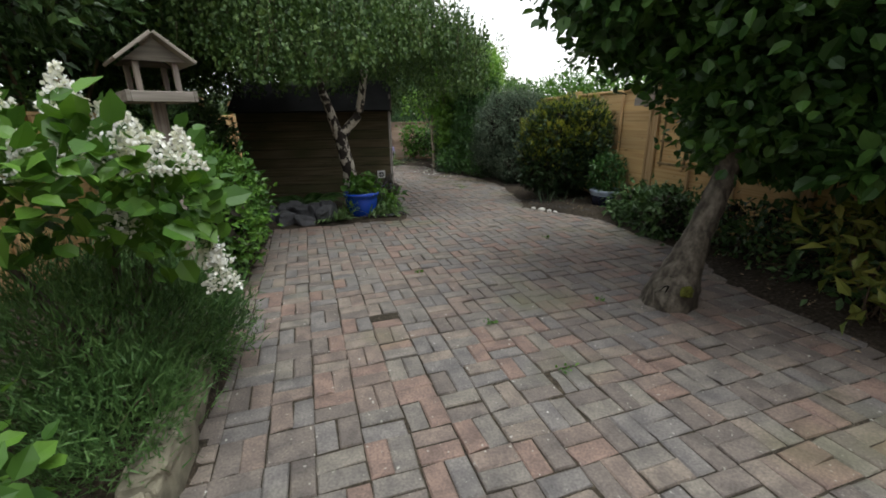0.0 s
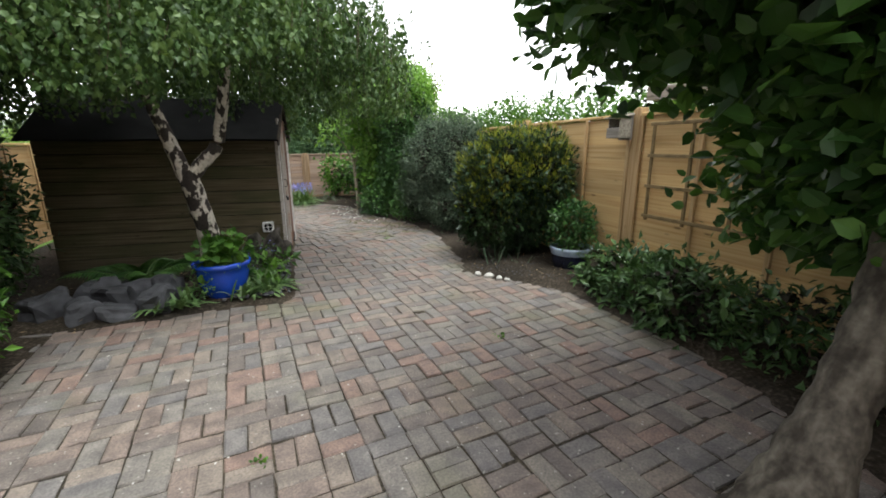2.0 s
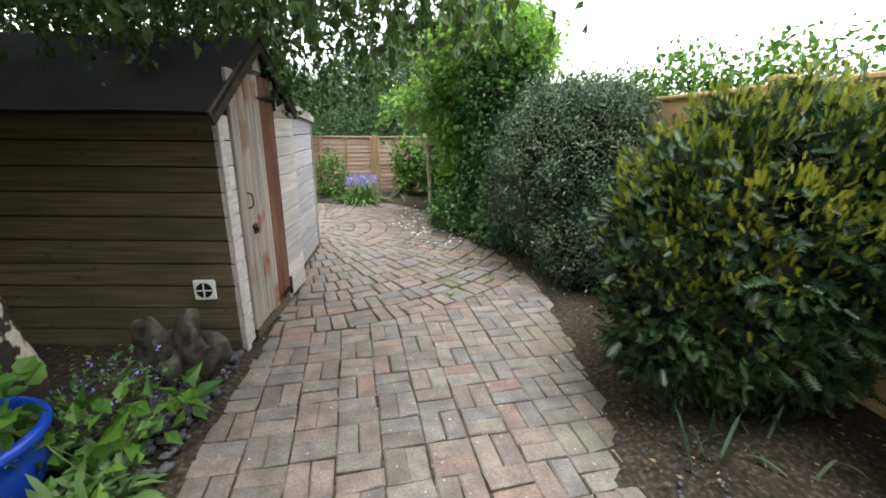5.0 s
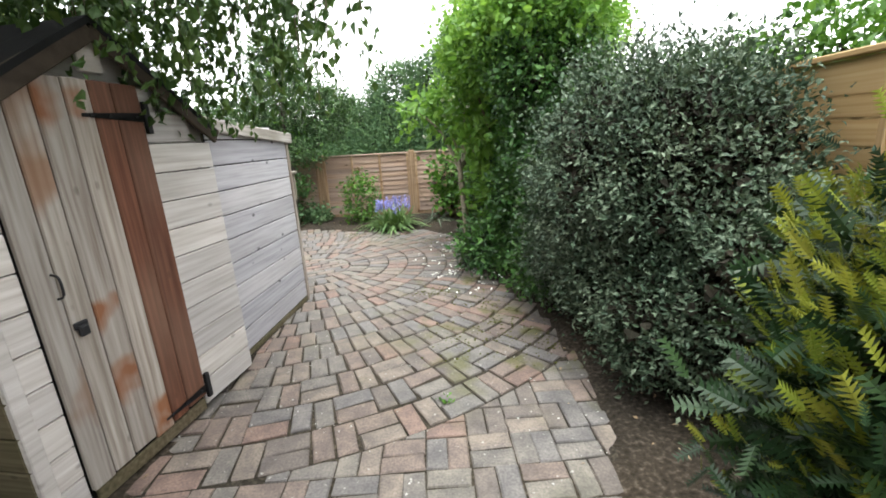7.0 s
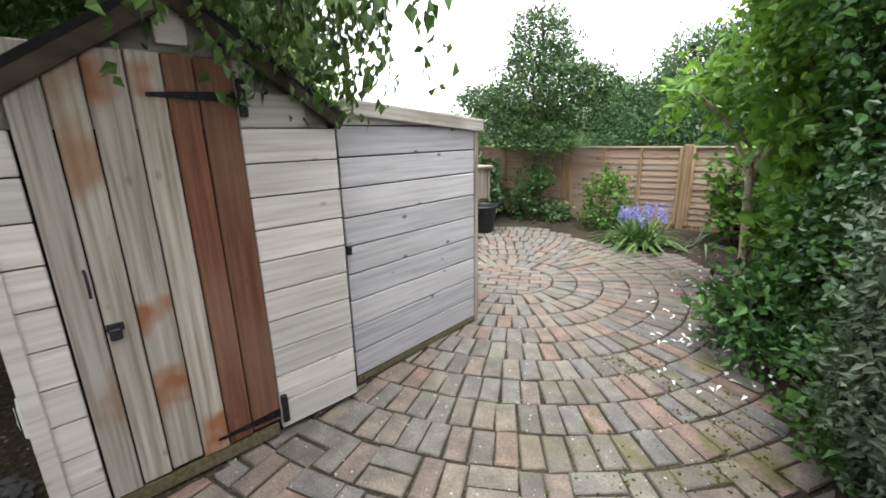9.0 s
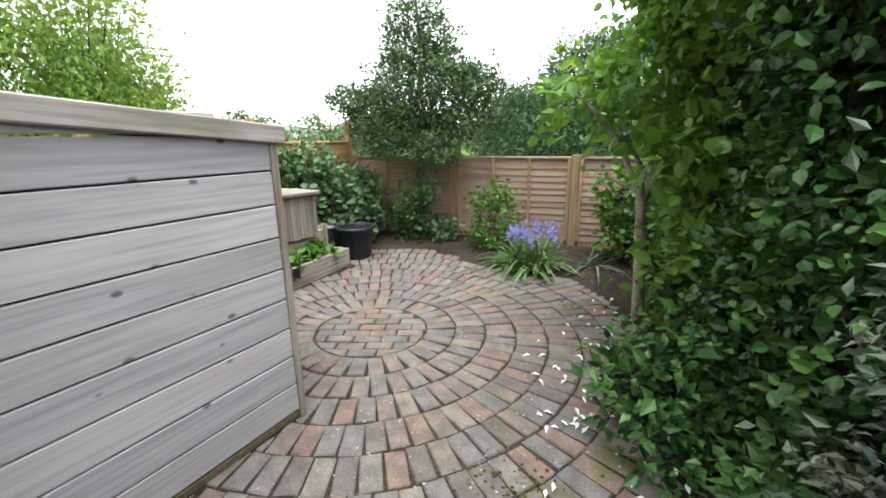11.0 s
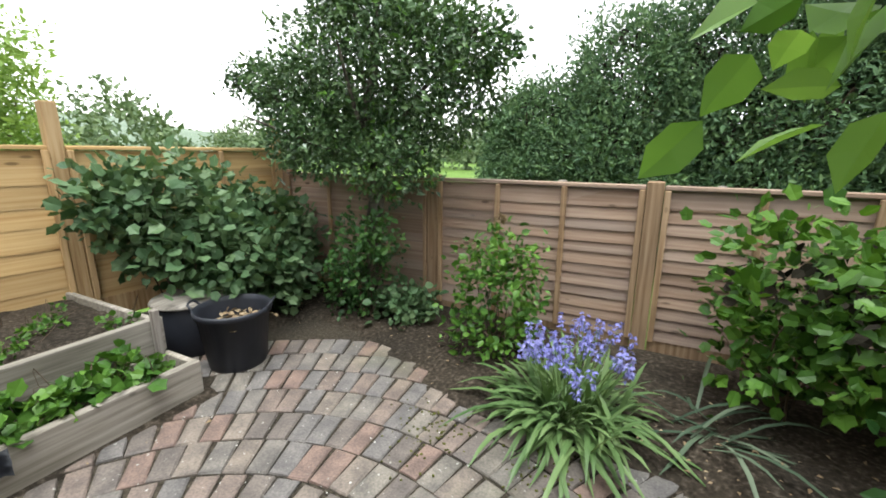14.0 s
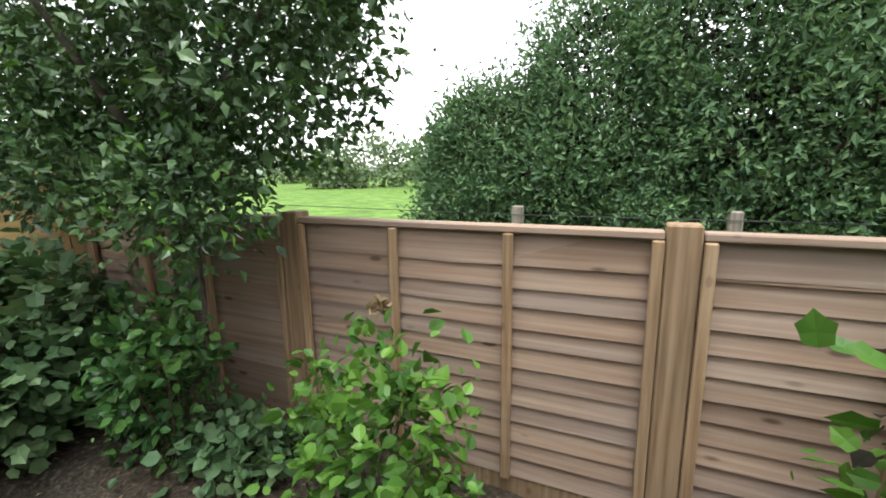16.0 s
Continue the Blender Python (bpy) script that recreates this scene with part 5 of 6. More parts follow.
for k in range(13):
    a = k * 0.5 + rng.normal(0, 0.2)
    L = rng.uniform(0.55, 0.75)
    t = np.linspace(0, 1, 26)
    sp_ = np.stack([np.cos(a) * L * t * 0.9, np.sin(a) * L * t * 0.9 * 0.6, L * (0.85 * t - 0.6 * t**2)], 1)
    v, f = tube(sp_[::5], np.linspace(0.006, 0.002, len(sp_[::5])), 4)
    tv.append(v), tf.append(f + off)
    off += len(v)
    side = np.array([-math.sin(a), math.cos(a), 0])
    for s in (-1, 1):
        fp.append(sp_[2:]), fa.append(np.tile(side * s + (0.35 * math.cos(a), 0.35 * math.sin(a), -0.1), (24, 1))), fl.append(0.16 * np.sin(np.pi * (0.15 + 0.83 * t[2:])) + 0.01)
add("stalks", fast_mesh("stalks", np.concatenate(tv), np.concatenate(tf)), STEM, fern)
fp, fa, fl = np.concatenate(fp), np.concatenate(fa), np.concatenate(fl)
add("fronds", scatter("fronds", LEAF, fp, fa, np.tile((0, 0, 1.0), (len(fp), 1)), fl, 0.26), L_MID, fern)

# west bed
wall = base("stone_edging", "low rough stone edging wall of the raised bed", "wall", kind="structure")
for i in range(13):
    y = -2.6 + i * 0.44
    x = float(np.interp(y, LEFT_EDGE[:, 1], LEFT_EDGE[:, 0])) - 0.07
    add("edging_stone", rock_mesh("edging_stone", 0.085, 0.225, 0.13, i + 50, 0.3, 4, 0.5), WALL_STONE, wall, "", pose(x, y, 0.06, 0, 0, 4))
shrub("lavender_bush", "bushy grey-green lavender spilling over the stone edging", NEEDLE, L_LAVENDER, (-0.85, 2.8, 0.1), [(-0.83, 2.8, 0.42, 0.36, 0.5, 0.42), (-0.98, 2.5, 0.5, 0.4, 0.4, 0.42), (-0.7, 3.05, 0.3, 0.3, 0.3, 0.32), (-0.75, 2.3, 0.28, 0.25, 0.35, 0.25)], 2600, 14, 0.04, 0.05, 0.13, 60, 0.004, up=0.2, out=0.5, rand=0.4, lift=0.7)
lil = base("lilac_bush", "lilac bush with heavy white flower heads and heart-shaped leaves", "shrub", pose(-0.82, 2.6, 0.1))
for e in ((-0.25, -0.1, 0.75), (0.1, 0.0, 0.7), (0.2, 0.15, 1.15), (-0.3, -0.3, 1.2), (0.0, 0.1, 1.3)):
    limb("stem", [(rng.normal(0, 0.12), rng.normal(0, 0.1), -0.02), (e[0] * 0.5, e[1] * 0.5, e[2] * 0.5), e], [0.022, 0.018, 0.008], GREY_BARK, lil, 8)
foliage("leaves", ROUND, L_BRIGHT, lil, [(0.1, -0.15, 1.08, 0.36, 0.35, 0.22), (0.3, -0.05, 0.95, 0.2, 0.25, 0.18), (-0.2, -0.35, 1.14, 0.35, 0.35, 0.24)], 190, 5, 0.05, 0.078, 0.8, 0.25, 0.3, label="heart-shaped green leaves")
heads = [(0.38, -0.2, 1.12), (0.46, -0.2, 1.13), (0.3, -0.22, 1.12), (0.22, -0.2, 1.15), (0.26, -0.25, 1.22), (0.12, -0.25, 1.14), (0.02, -0.3, 1.13), (-0.04, -0.3, 1.36), (0.14, -0.22, 1.34), (-0.12, -0.35, 1.25), (0.46, -0.1, 0.72), (0.48, -0.12, 0.62), (0.2, -0.2, 0.9), (0.3, -0.18, 1.18)]
for hx, hy, hz in heads:
    t = rng.random(260) ** 1.3
    r = 0.075 * (1 - t) * np.sqrt(rng.random(260)) + 0.008
    a = rng.uniform(0, 6.28, 260)
    q = np.stack([hx + r * np.cos(a), hy + r * np.sin(a), hz + t * 0.15], 1)
    add("flower_head", scatter("flower_head", ROUND, q, rng.normal(0, 1, q.shape), rng.normal(0, 1, q.shape), 0.018, 0.9), P_WHITE, lil, "cone of white florets")
shrub("bay_shrub", "rounded bright green shrub at the edge of the bricks", LEAF, L_BRIGHT, (-1.25, 5.1, 0.0), [(-1.25, 5.1, 0.6, 0.52, 0.6, 0.56), (-1.05, 4.6, 0.42, 0.38, 0.4, 0.42), (-1.2, 5.6, 0.5, 0.42, 0.4, 0.5), (-1.5, 5.2, 0.75, 0.5, 0.6, 0.5)], 2000, 8, 0.06, 0.062, 0.5, 24, 0.008, inner=900)
shrub("leafy_plant", "soft leafy plant at the front of the raised bed", ROUND, L_BRIGHT, (-1.0, 1.55, 0.12), [(-1.0, 1.6, 0.5, 0.3, 0.35, 0.3), (-0.85, 1.3, 0.3, 0.25, 0.3, 0.2)], 150, 6, 0.06, 0.08, 0.75, 10, 0.005, category="plant")
shrub("shade_tree", "dark evergreen tree behind the west fence", LEAF2, L_DARK, (-3.5, 6.5, 0.0), [(-3.5, 5.0, 2.5, 1.0, 1.4, 1.4), (-3.6, 7.2, 2.7, 1.1, 1.3, 1.5), (-3.4, 8.8, 2.6, 1.0, 1.2, 1.5), (-3.3, 3.2, 2.3, 0.8, 1.1, 1.2), (-2.4, 6.3, 2.7, 1.0, 1.2, 0.6), (-2.3, 4.6, 2.6, 0.9, 1.0, 0.55), (-2.4, 7.8, 2.8, 0.9, 0.9, 0.5), (-1.4, 7.6, 3.15, 1.1, 1.0, 0.6), (-1.25, 6.3, 3.2, 0.95, 0.9, 0.5)], 7500, 9, 0.1, 0.085, 0.55, 30, 0.03, category="tree", floor=0.6, inner=4200)

# added dark shrub, covering a fence panel that should lie in shadow
shrub("shade_shrub", "dark evergreen shrub added beside the shed to stand for shade on the fence", LEAF, L_DARK, (-1.95, 6.4, 0.0), [(-1.95, 6.2, 0.8, 0.4, 0.6, 0.75), (-1.9, 7.0, 0.75, 0.38, 0.5, 0.75), (-2.0, 6.6, 1.3, 0.35, 0.7, 0.4), (-1.8, 7.45, 0.85, 0.36, 0.4, 0.8)], 1600, 9, 0.07, 0.075, 0.5, 20, 0.01, inner=900)


def bird_table(x, y, zt, a, label):
    ob = base("bird_table", label, "bird table", pose(x, y, 0, 0, 0, a))
    board("post", -0.035, 0.035, -0.035, 0.035, -0.05, zt - 0.02, GREY_UP, ob, 0.005)
    board("tray", -0.2, 0.2, -0.16, 0.16, zt - 0.02, zt, GREY_WOOD, ob, 0.003)
    for s in (-1, 1):
        board("tray_edge", -0.212, 0.212, s * 0.172 - 0.011, s * 0.172 + 0.011, zt - 0.025, zt + 0.04, GREY_WOOD, ob, 0.003)
        board("tray_edge", s * 0.201 - 0.01, s * 0.201 + 0.01, -0.16, 0.16, zt - 0.025, zt + 0.035, GREY_WOOD, ob, 0.003)
        for q in (-1, 1):
            board("upright", s * 0.15 - 0.015, s * 0.15 + 0.015, q * 0.1 - 0.015, q * 0.1 + 0.015, zt, zt + 0.2, GREY_UP, ob, 0.003)
        add("roof_slope", box_mesh(0.46, 0.25, 0.018, 0.003), GREY_WOOD, ob, "", pose(0, s * 0.105, zt + 0.275, -s * 38))
        bm = bmesh.new()
        f = bm.faces.new([bm.verts.new(p) for p in ((s * 0.19, -0.16, zt + 0.2), (s * 0.19, 0.16, zt + 0.2), (s * 0.19, 0, zt + 0.325))])
        bmesh.ops.solidify(bm, geom=bm.faces[:], thickness=0.012)
        part("gable", bm, GREY_WOOD, ob)
    return ob


bird_table(-0.94, 3.75, 1.54, -58, "weathered wooden bird table with a pitched roof in the bed")
table = bird_table(-0.97, 10.95, 1.24, -14, "weathered wooden bird table standing on crossed feet by the raised bed")
for a in (0, 90):
    board("foot", -0.35, 0.35, -0.022, 0.022, 0.0, 0.05, GREY_WOOD, table, 0.004, "", (0, 0, a + 12)) if a else board("foot", -0.35, 0.35, -0.022, 0.022, 0.05, 0.1, GREY_WOOD, table, 0.004, "", (0, 0, 12))
for sx, sy in ((1, 0), (-1, 0), (0, 1), (0, -1)):
    q, r = smooth_line([(0.05 * sx, 0.05 * sy, 0.42), (0.17 * sx, 0.17 * sy, 0.25), (0.29 * sx, 0.29 * sy, 0.09)], [0.02] * 3, 2)
    add("brace", fast_mesh("brace", *tube(q, r, 4)), GREY_UP, table)

# ---- things in the round patio ----
hut = base("wooden_box", "grey wooden box with a plank lid beside the timber store", "box", pose(0.73, 10.87, 0, 0, 0, -4))
edges = (-0.285, -0.225, -0.16, -0.105, -0.05, -0.012)
for i in range(5):
    board("front_board", -0.016, 0.0, edges[i] + 0.001, edges[i + 1] - 0.001, 0.955 + 0.004 * (i % 2), 1.2, GREY_UP, hut, 0.003)
board("corner_post", -0.03, 0.006, -0.011, 0.014, 0.945, 1.2, GREY_UP, hut, 0.003)
board("side_panel", -0.45, -0.032, -0.006, 0.006, 0.95, 1.2, GREY_UP, hut, 0.003)
board("base_board", -0.45, -0.018, -0.285, -0.008, 0.935, 0.95, GREY_WOOD, hut, 0.002)
board("lid_plank", -0.2, 0.03, -0.29, 0.03, 1.202, 1.224, GREY_WOOD, hut, 0.004)
board("lid_plank", -0.46, -0.203, -0.29, 0.03, 1.202, 1.22, GREY_WOOD, hut, 0.004)

bed = base("raised_bed", "two-tier raised bed of grey timber sleepers", "planter", pose(-0.77, 11.37, 0, 0, 0, 4.5))
for args in ((-0.05, 0.0, 0.0, 1.5, 0.0, 0.23), (-0.38, -0.33, -0.02, 1.5, 0.0, 0.22), (-0.38, -0.332, -0.02, 1.5, 0.225, 0.45), (-0.33, -0.052, 0.0, 0.04, 0.0, 0.225), (-0.32, -0.052, 1.46, 1.5, 0.0, 0.225), (-1.5, -0.382, -0.02, 0.02, 0.0, 0.43), (-1.5, -0.382, 1.46, 1.5, 0.0, 0.43)):
    board("sleeper", *args, GREY_WOOD, bed, 0.006)
board("corner_stake", -0.328, -0.28, 1.42, 1.458, 0.0, 0.52, GREY_UP, bed, 0.004)
board("corner_stake", -0.328, -0.28, -0.04, -0.002, 0.0, 0.48, GREY_UP, bed, 0.004)
for nm, x0, x1, zt in (("lower_soil", -0.325, -0.052, 0.17), ("upper_soil", -1.58, -0.382, 0.38)):
    v, f = [], []
    n = 14
    for i in range(n):
        for k in range(n):
            v.append((x0 + (x1 - x0) * i / (n - 1), 0.045 + 1.41 * k / (n - 1), zt + rng.normal(0, 0.008)))
    f = [(i * n + k, (i + 1) * n + k, (i + 1) * n + k + 1, i * n + k + 1) for i in range(n - 1) for k in range(n - 1)]
    add(nm, fast_mesh(nm, v, f, True), SOIL, bed, "crumbly planting soil")
bmq = pose(-0.795, 11.95, 0.07)
hang = base("hanging_cloth", "torn black plastic flap hung over the sleeper", "plastic flap", bmq)
bm = bmesh.new()
gr = [[bm.verts.new((0.012 + 0.01 * math.sin(i * 2 + k), -0.055 + 0.0275 * k, 0.17 - 0.03 * i - (0.015 if k in (0, 4) and i == 4 else 0))) for k in range(5)] for i in range(5)]
for i in range(4):
    for k in range(4):
        bm.faces.new((gr[i][k], gr[i][k + 1], gr[i + 1][k + 1], gr[i + 1][k]))
bmesh.ops.solidify(bm, geom=bm.faces[:], thickness=0.006)
part("flap", bm, BLACK_RUBBER, hang, smooth=True)
for i in range(5):
    y = 11.52 + 0.26 * i
    tagged(shrub("strawberry_plant", "strawberry plant in the lower tier of the bed", LOBED, L_BRIGHT, (-0.95 - 0.02 * i, y, 0.17), [(-0.95 - 0.02 * i, y, 0.25, 0.13, 0.14, 0.08)], 30, 5, 0.03, 0.06, 0.9, 6, 0.003, category="plant"), group="strawberry row")
for i in range(9):
    x, y = -1.4 - 0.16 * (i % 4), 11.55 + 0.14 * i
    tagged(shrub("weed_seedling", "small green seedling in the upper bed soil", ROUND, L_BRIGHT, (x, y, 0.38), [(x, y, 0.42, 0.07, 0.08, 0.04)], 9, 5, 0.02, 0.035, 0.8, 3, 0.002, category="plant"), group="bed seedlings")
for x, y, h in ((-2.1, 12.0, 0.75), (-2.1, 12.3, 0.85), (-2.05, 11.75, 0.6)):
    st = base("cane", "thin brown garden cane stuck in the bed", "cane", pose(x, y, 0.37))
    limb("rod", [(0, 0, 0), (0.02, 0.01, h * 0.5), (0.0, 0.04, h)], [0.006, 0.005, 0.004], TWIG, st, 6)

tub = base("black_tub", "large black plastic planting tub part filled with dry compost", "tub", pose(-1.1, 13.23, 0.0) @ Matrix.Scale(1.08, 4))
add("tub_wall", fast_mesh("tub_wall", *lathe([(0.0, 0.0), (0.165, 0.0), (0.175, 0.01), (0.215, 0.345), (0.232, 0.35), (0.236, 0.375), (0.23, 0.39), (0.222, 0.388), (0.212, 0.35), (0.19, 0.2)], 40), True), BLACK_RUBBER, tub)
add("compost", fast_mesh("compost", *lathe([(0.2, 0.26), (0.12, 0.285), (0.0, 0.295)], 24), True), SOIL, tub, "dry compost with pale leaves")
for a in (40, 220):
    c, s = math.cos(radians(a)), math.sin(radians(a))
    q, r = smooth_line([(0.22 * c - 0.06 * s, 0.22 * s + 0.06 * c, 0.385), (0.25 * c - 0.04 * s, 0.25 * s + 0.04 * c, 0.42), (0.25 * c + 0.04 * s, 0.25 * s - 0.04 * c, 0.42), (0.22 * c + 0.06 * s, 0.22 * s - 0.06 * c, 0.385)], [0.008] * 4, 4)
    add("handle", fast_mesh("handle", *tube(q, r, 6), True), BLACK_RUBBER, tub)
dq = np.stack([rng.normal(0, 0.08, 90), rng.normal(0, 0.08, 90), rng.uniform(0.285, 0.31, 90)], 1)
add("dry_leaves", scatter("dry_leaves", ROUND, dq, rng.normal(0, 1, dq.shape) * (1, 1, 0.3), np.tile((0, 0, 1.0), (90, 1)) + rng.normal(0, 0.4, dq.shape), 0.045, 0.7), P_BROWN, tub, "pale dry leaves")
bin_ = base("compost_bin", "round grey lidded compost bin behind the tub", "bin", pose(-1.62, 13.2, 0.0))
add("bin_wall", fast_mesh("bin_wall", *lathe([(0.23, 0.0), (0.24, 0.01), (0.225, 0.36), (0.22, 0.37)], 36), True), BLACK_RUBBER, bin_)
add("lid", fast_mesh("lid", *lathe([(0.22, 0.372), (0.25, 0.372), (0.255, 0.385), (0.245, 0.4), (0.1, 0.415), (0.0, 0.418)], 36), True), GREY_WOOD, bin_, "dusty grey round lid")
q, r = smooth_line([(-0.05, 0, 0.415), (-0.04, 0, 0.44), (0.04, 0, 0.44), (0.05, 0, 0.415)], [0.007] * 4, 4)
add("lid_handle", fast_mesh("lid_handle", *tube(q, r, 6), True), BLACK_RUBBER, bin_)

# nest box and trellis on the east fence
box = base("nest_box", "weathered open-fronted wooden nest box on the fence post", "nest box", pose(4.2, 5.95, 1.5))
board("back", -0.01, 0.01, -0.085, 0.085, -0.02, 0.24, GREY_UP, box, 0.003)
board("side_panel", -0.15, -0.012, -0.085, -0.07, 0.0, 0.19, GREY_WOOD, box, 0.003)
board("side_panel", -0.15, -0.012, 0.07, 0.085, 0.0, 0.19, GREY_WOOD, box, 0.003)
board("front", -0.165, -0.151, -0.085, 0.085, 0.0, 0.1, GREY_WOOD, box, 0.003)
board("floor", -0.15, -0.012, -0.069, 0.069, 0.0, 0.014, GREY_WOOD, box, 0.002)
add("lid", box_mesh(0.2, 0.2, 0.016, 0.003), GREY_WOOD, box, "sloping lid", pose(-0.09, 0, 0.208, 0, -10))
tre = base("trellis", "square wooden trellis panel fixed to the fence", "trellis", pose(4.235, 5.62, 0.72))
for i in range(5):
    board("upright_slat", -0.022, -0.002, -0.03 - 0.42 * i, -0.42 * i, 0.0, 0.92, TRELLIS, tre, 0.003)
for k in range(4):
    board("cross_slat", -0.042, -0.0225, -1.72, 0.01, 0.03 + 0.285 * k, 0.06 + 0.285 * k, TRELLIS, tre, 0.003)

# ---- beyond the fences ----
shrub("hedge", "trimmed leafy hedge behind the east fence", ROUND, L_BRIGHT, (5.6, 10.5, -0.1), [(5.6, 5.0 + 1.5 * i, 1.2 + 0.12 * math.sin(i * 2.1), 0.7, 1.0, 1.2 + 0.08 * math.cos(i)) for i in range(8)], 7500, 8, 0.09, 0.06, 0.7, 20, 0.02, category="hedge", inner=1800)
shrub("climber", "climbing plant rising above the east fence", LEAF, L_LIME, (4.9, 4.6, -0.1), [(4.9, 5.2, 1.85, 0.35, 0.7, 0.28), (4.9, 4.2, 2.0, 0.4, 0.8, 0.4), (5.0, 3.0, 2.2, 0.5, 0.9, 0.5)], 420, 7, 0.1, 0.075, 0.6, 40, 0.008, category="plant", floor=1.6)
for y0, z in ((5.2, 1.92), (3.8, 1.97)):
    b_ = base("old_beam", "weathered grey timber beam behind the fence top", "beam", pose(4.62, y0, z, 2, 0, 0))
    board("timber", -0.06, 0.06, -0.9, 0.9, -0.07, 0.07, GREY_WOOD, b_, 0.008)
    board("stay", -0.04, 0.04, -0.04, 0.04, -z - 0.1, -0.072, GREY_UP, b_, 0.005)
for x, y, h, r in ((2.2, 18.6, 4.1, 1.7), (4.3, 18.2, 4.4, 1.8), (0.6, 18.8, 3.3, 1.6), (3.3, 19.0, 4.2, 1.5), (-0.7, 18.7, 2.4, 1.4)):
    bl = [(x + rng.normal(0, 0.15), y + rng.normal(0, 0.1), h * q, r * (1.05 - 0.62 * q), r * (1.0 - 0.6 * q), h * 0.26) for q in (0.18, 0.42, 0.64, 0.8)]
    tagged(shrub("hedge_tree", "tall dense dark green conifer hedge tree beyond the fence", LEAF2, L_CONIFER, (x, y, -0.15), bl, 1050, 64, 0.13, 0.07, 0.45, 10, 0.04, category="tree", up=0.2, depth=0.12, inner=1500), group="boundary conifers")
tagged(shrub("hedge_tree", "yellow-leaved tree beyond the fence", LEAF, L_VARI, (4.6, 16.0, -0.1), [(4.7, 16.0, 2.6, 0.8, 0.7, 1.2), (5.2, 16.2, 3.4, 0.8, 0.7, 0.8)], 420, 9, 0.1, 0.06, 0.5, 12, 0.03, category="tree"), group="boundary trees")
for x, y, h, r in ((-5.9, 12.9, 3.2, 1.4), (-5.2, 12.0, 4.6, 1.7), (-5.0, 9.8, 4.4, 1.6)):
    bl = [(x + rng.normal(0, 0.35), y + rng.normal(0, 0.35), h * q, r * 0.75, r * 0.75, h * 0.2) for q in (0.3, 0.5, 0.68, 0.8)]
    tagged(shrub("willow_tree", "airy light green tree beyond the orange fence", LEAF, L_WILLOW, (x, y, -0.15), bl, 1700, 10, 0.15, 0.085, 0.5, 18, 0.02, category="tree", depth=0.35), group="trees beyond the west fence")
for i in range(4):
    b_ = base("field_post", "grey stock-fence post at the edge of the field", "post", pose(0.03 + 1.76 * i, 17.2, -0.15), group="field posts")
    board("stake", -0.05, 0.05, -0.05, 0.05, 0, 1.27, GREY_UP, b_, 0.008)
wv, wf, off = [], [], 0
for z in (0.7, 0.9, 1.06):
    v, f = tube([(-3, 17.14, z), (0, 17.14, z - 0.02), (3, 17.14, z), (6.2, 17.14, z)], [0.004] * 4, 4)
    wv.append(v), wf.append(f + off)
    off += len(v)
tagged(add("stock_wire", fast_mesh("stock_wire", np.concatenate(wv), np.concatenate(wf)), IRON), "thin wire strands of a field fence", "wire")
for i in range(34):
    a = radians(58 + 125 * i / 33)
    d = 75 + 25 * math.sin(i * 1.7)
    x, y = d * math.cos(a), 6 + d * math.sin(a)
    h = 4.5 + 2.2 * math.sin(i * 2.3) + rng.uniform(0, 1.5)
    ob = base("field_tree", "distant rounded hedgerow tree across the field", "tree", pose(x, y, -0.45), group="distant trees")
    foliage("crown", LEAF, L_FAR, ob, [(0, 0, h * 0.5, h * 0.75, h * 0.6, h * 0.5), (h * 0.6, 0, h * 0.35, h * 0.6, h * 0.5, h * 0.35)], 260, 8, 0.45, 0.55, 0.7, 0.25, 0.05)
    limb("trunk", [(0, 0, 0), (0, 0, h * 0.5)], [0.3, 0.15], GREY_BARK, ob, 6)
hv, n = [], 70
for i in range(n):
    a = radians(20 + 150 * i / (n - 1))
    for d, k in ((300, 0), (420, 0.55), (600, 1.0), (700, 0.9)):
        hv.append((d * math.cos(a), d * math.sin(a), -2 + k * (26 + 12 * math.sin(i * 0.22) + 5 * math.sin(i * 0.61))))
hf = [(i * 4 + j, i * 4 + 4 + j, i * 4 + 5 + j, i * 4 + 1 + j) for i in range(n - 1) for j in range(3)]
# the hills' mist is mixed into these pale colours
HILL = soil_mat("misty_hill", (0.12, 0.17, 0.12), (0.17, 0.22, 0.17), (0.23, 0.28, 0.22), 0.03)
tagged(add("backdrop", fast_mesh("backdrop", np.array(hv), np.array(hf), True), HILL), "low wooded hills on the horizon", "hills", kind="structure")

# fallen petals and leaves
n = 170
q = np.stack([rng.uniform(1.7, 2.75, n), rng.uniform(10.6, 13.2, n), np.full(n, 0.01)], 1)
q = q[rng.random(n) < np.clip(0.1 + (q[:, 0] - 1.7), 0, 1)]
q[:, 2] += np.where(bed_depth(q[:, 0], q[:, 1]) > 0, 0.06, 0.0)
tagged(add("fallen_petals", scatter("fallen_petals", LEAF, q, rng.normal(0, 1, q.shape) * (1, 1, 0.1), np.tile((0, 0, 1.0), (len(q), 1)) + rng.normal(0, 0.15, q.shape), 0.065, 0.35), P_WHITE), "white magnolia petals fallen on the bricks", "petals", kind="stuff")
n = 5200
q = np.stack([rng.uniform(-1.6, 4.1, n), rng.uniform(1.0, 14.3, n), np.full(n, 0.01)], 1)
dq = bed_depth(q[:, 0], q[:, 1])
q = q[(dq > 0.05) | ((dq > -0.25) & (rng.random(n) < 0.1))]
q[:, 2] += np.where(bed_depth(q[:, 0], q[:, 1]) > 0.05, 0.065, 0.0)
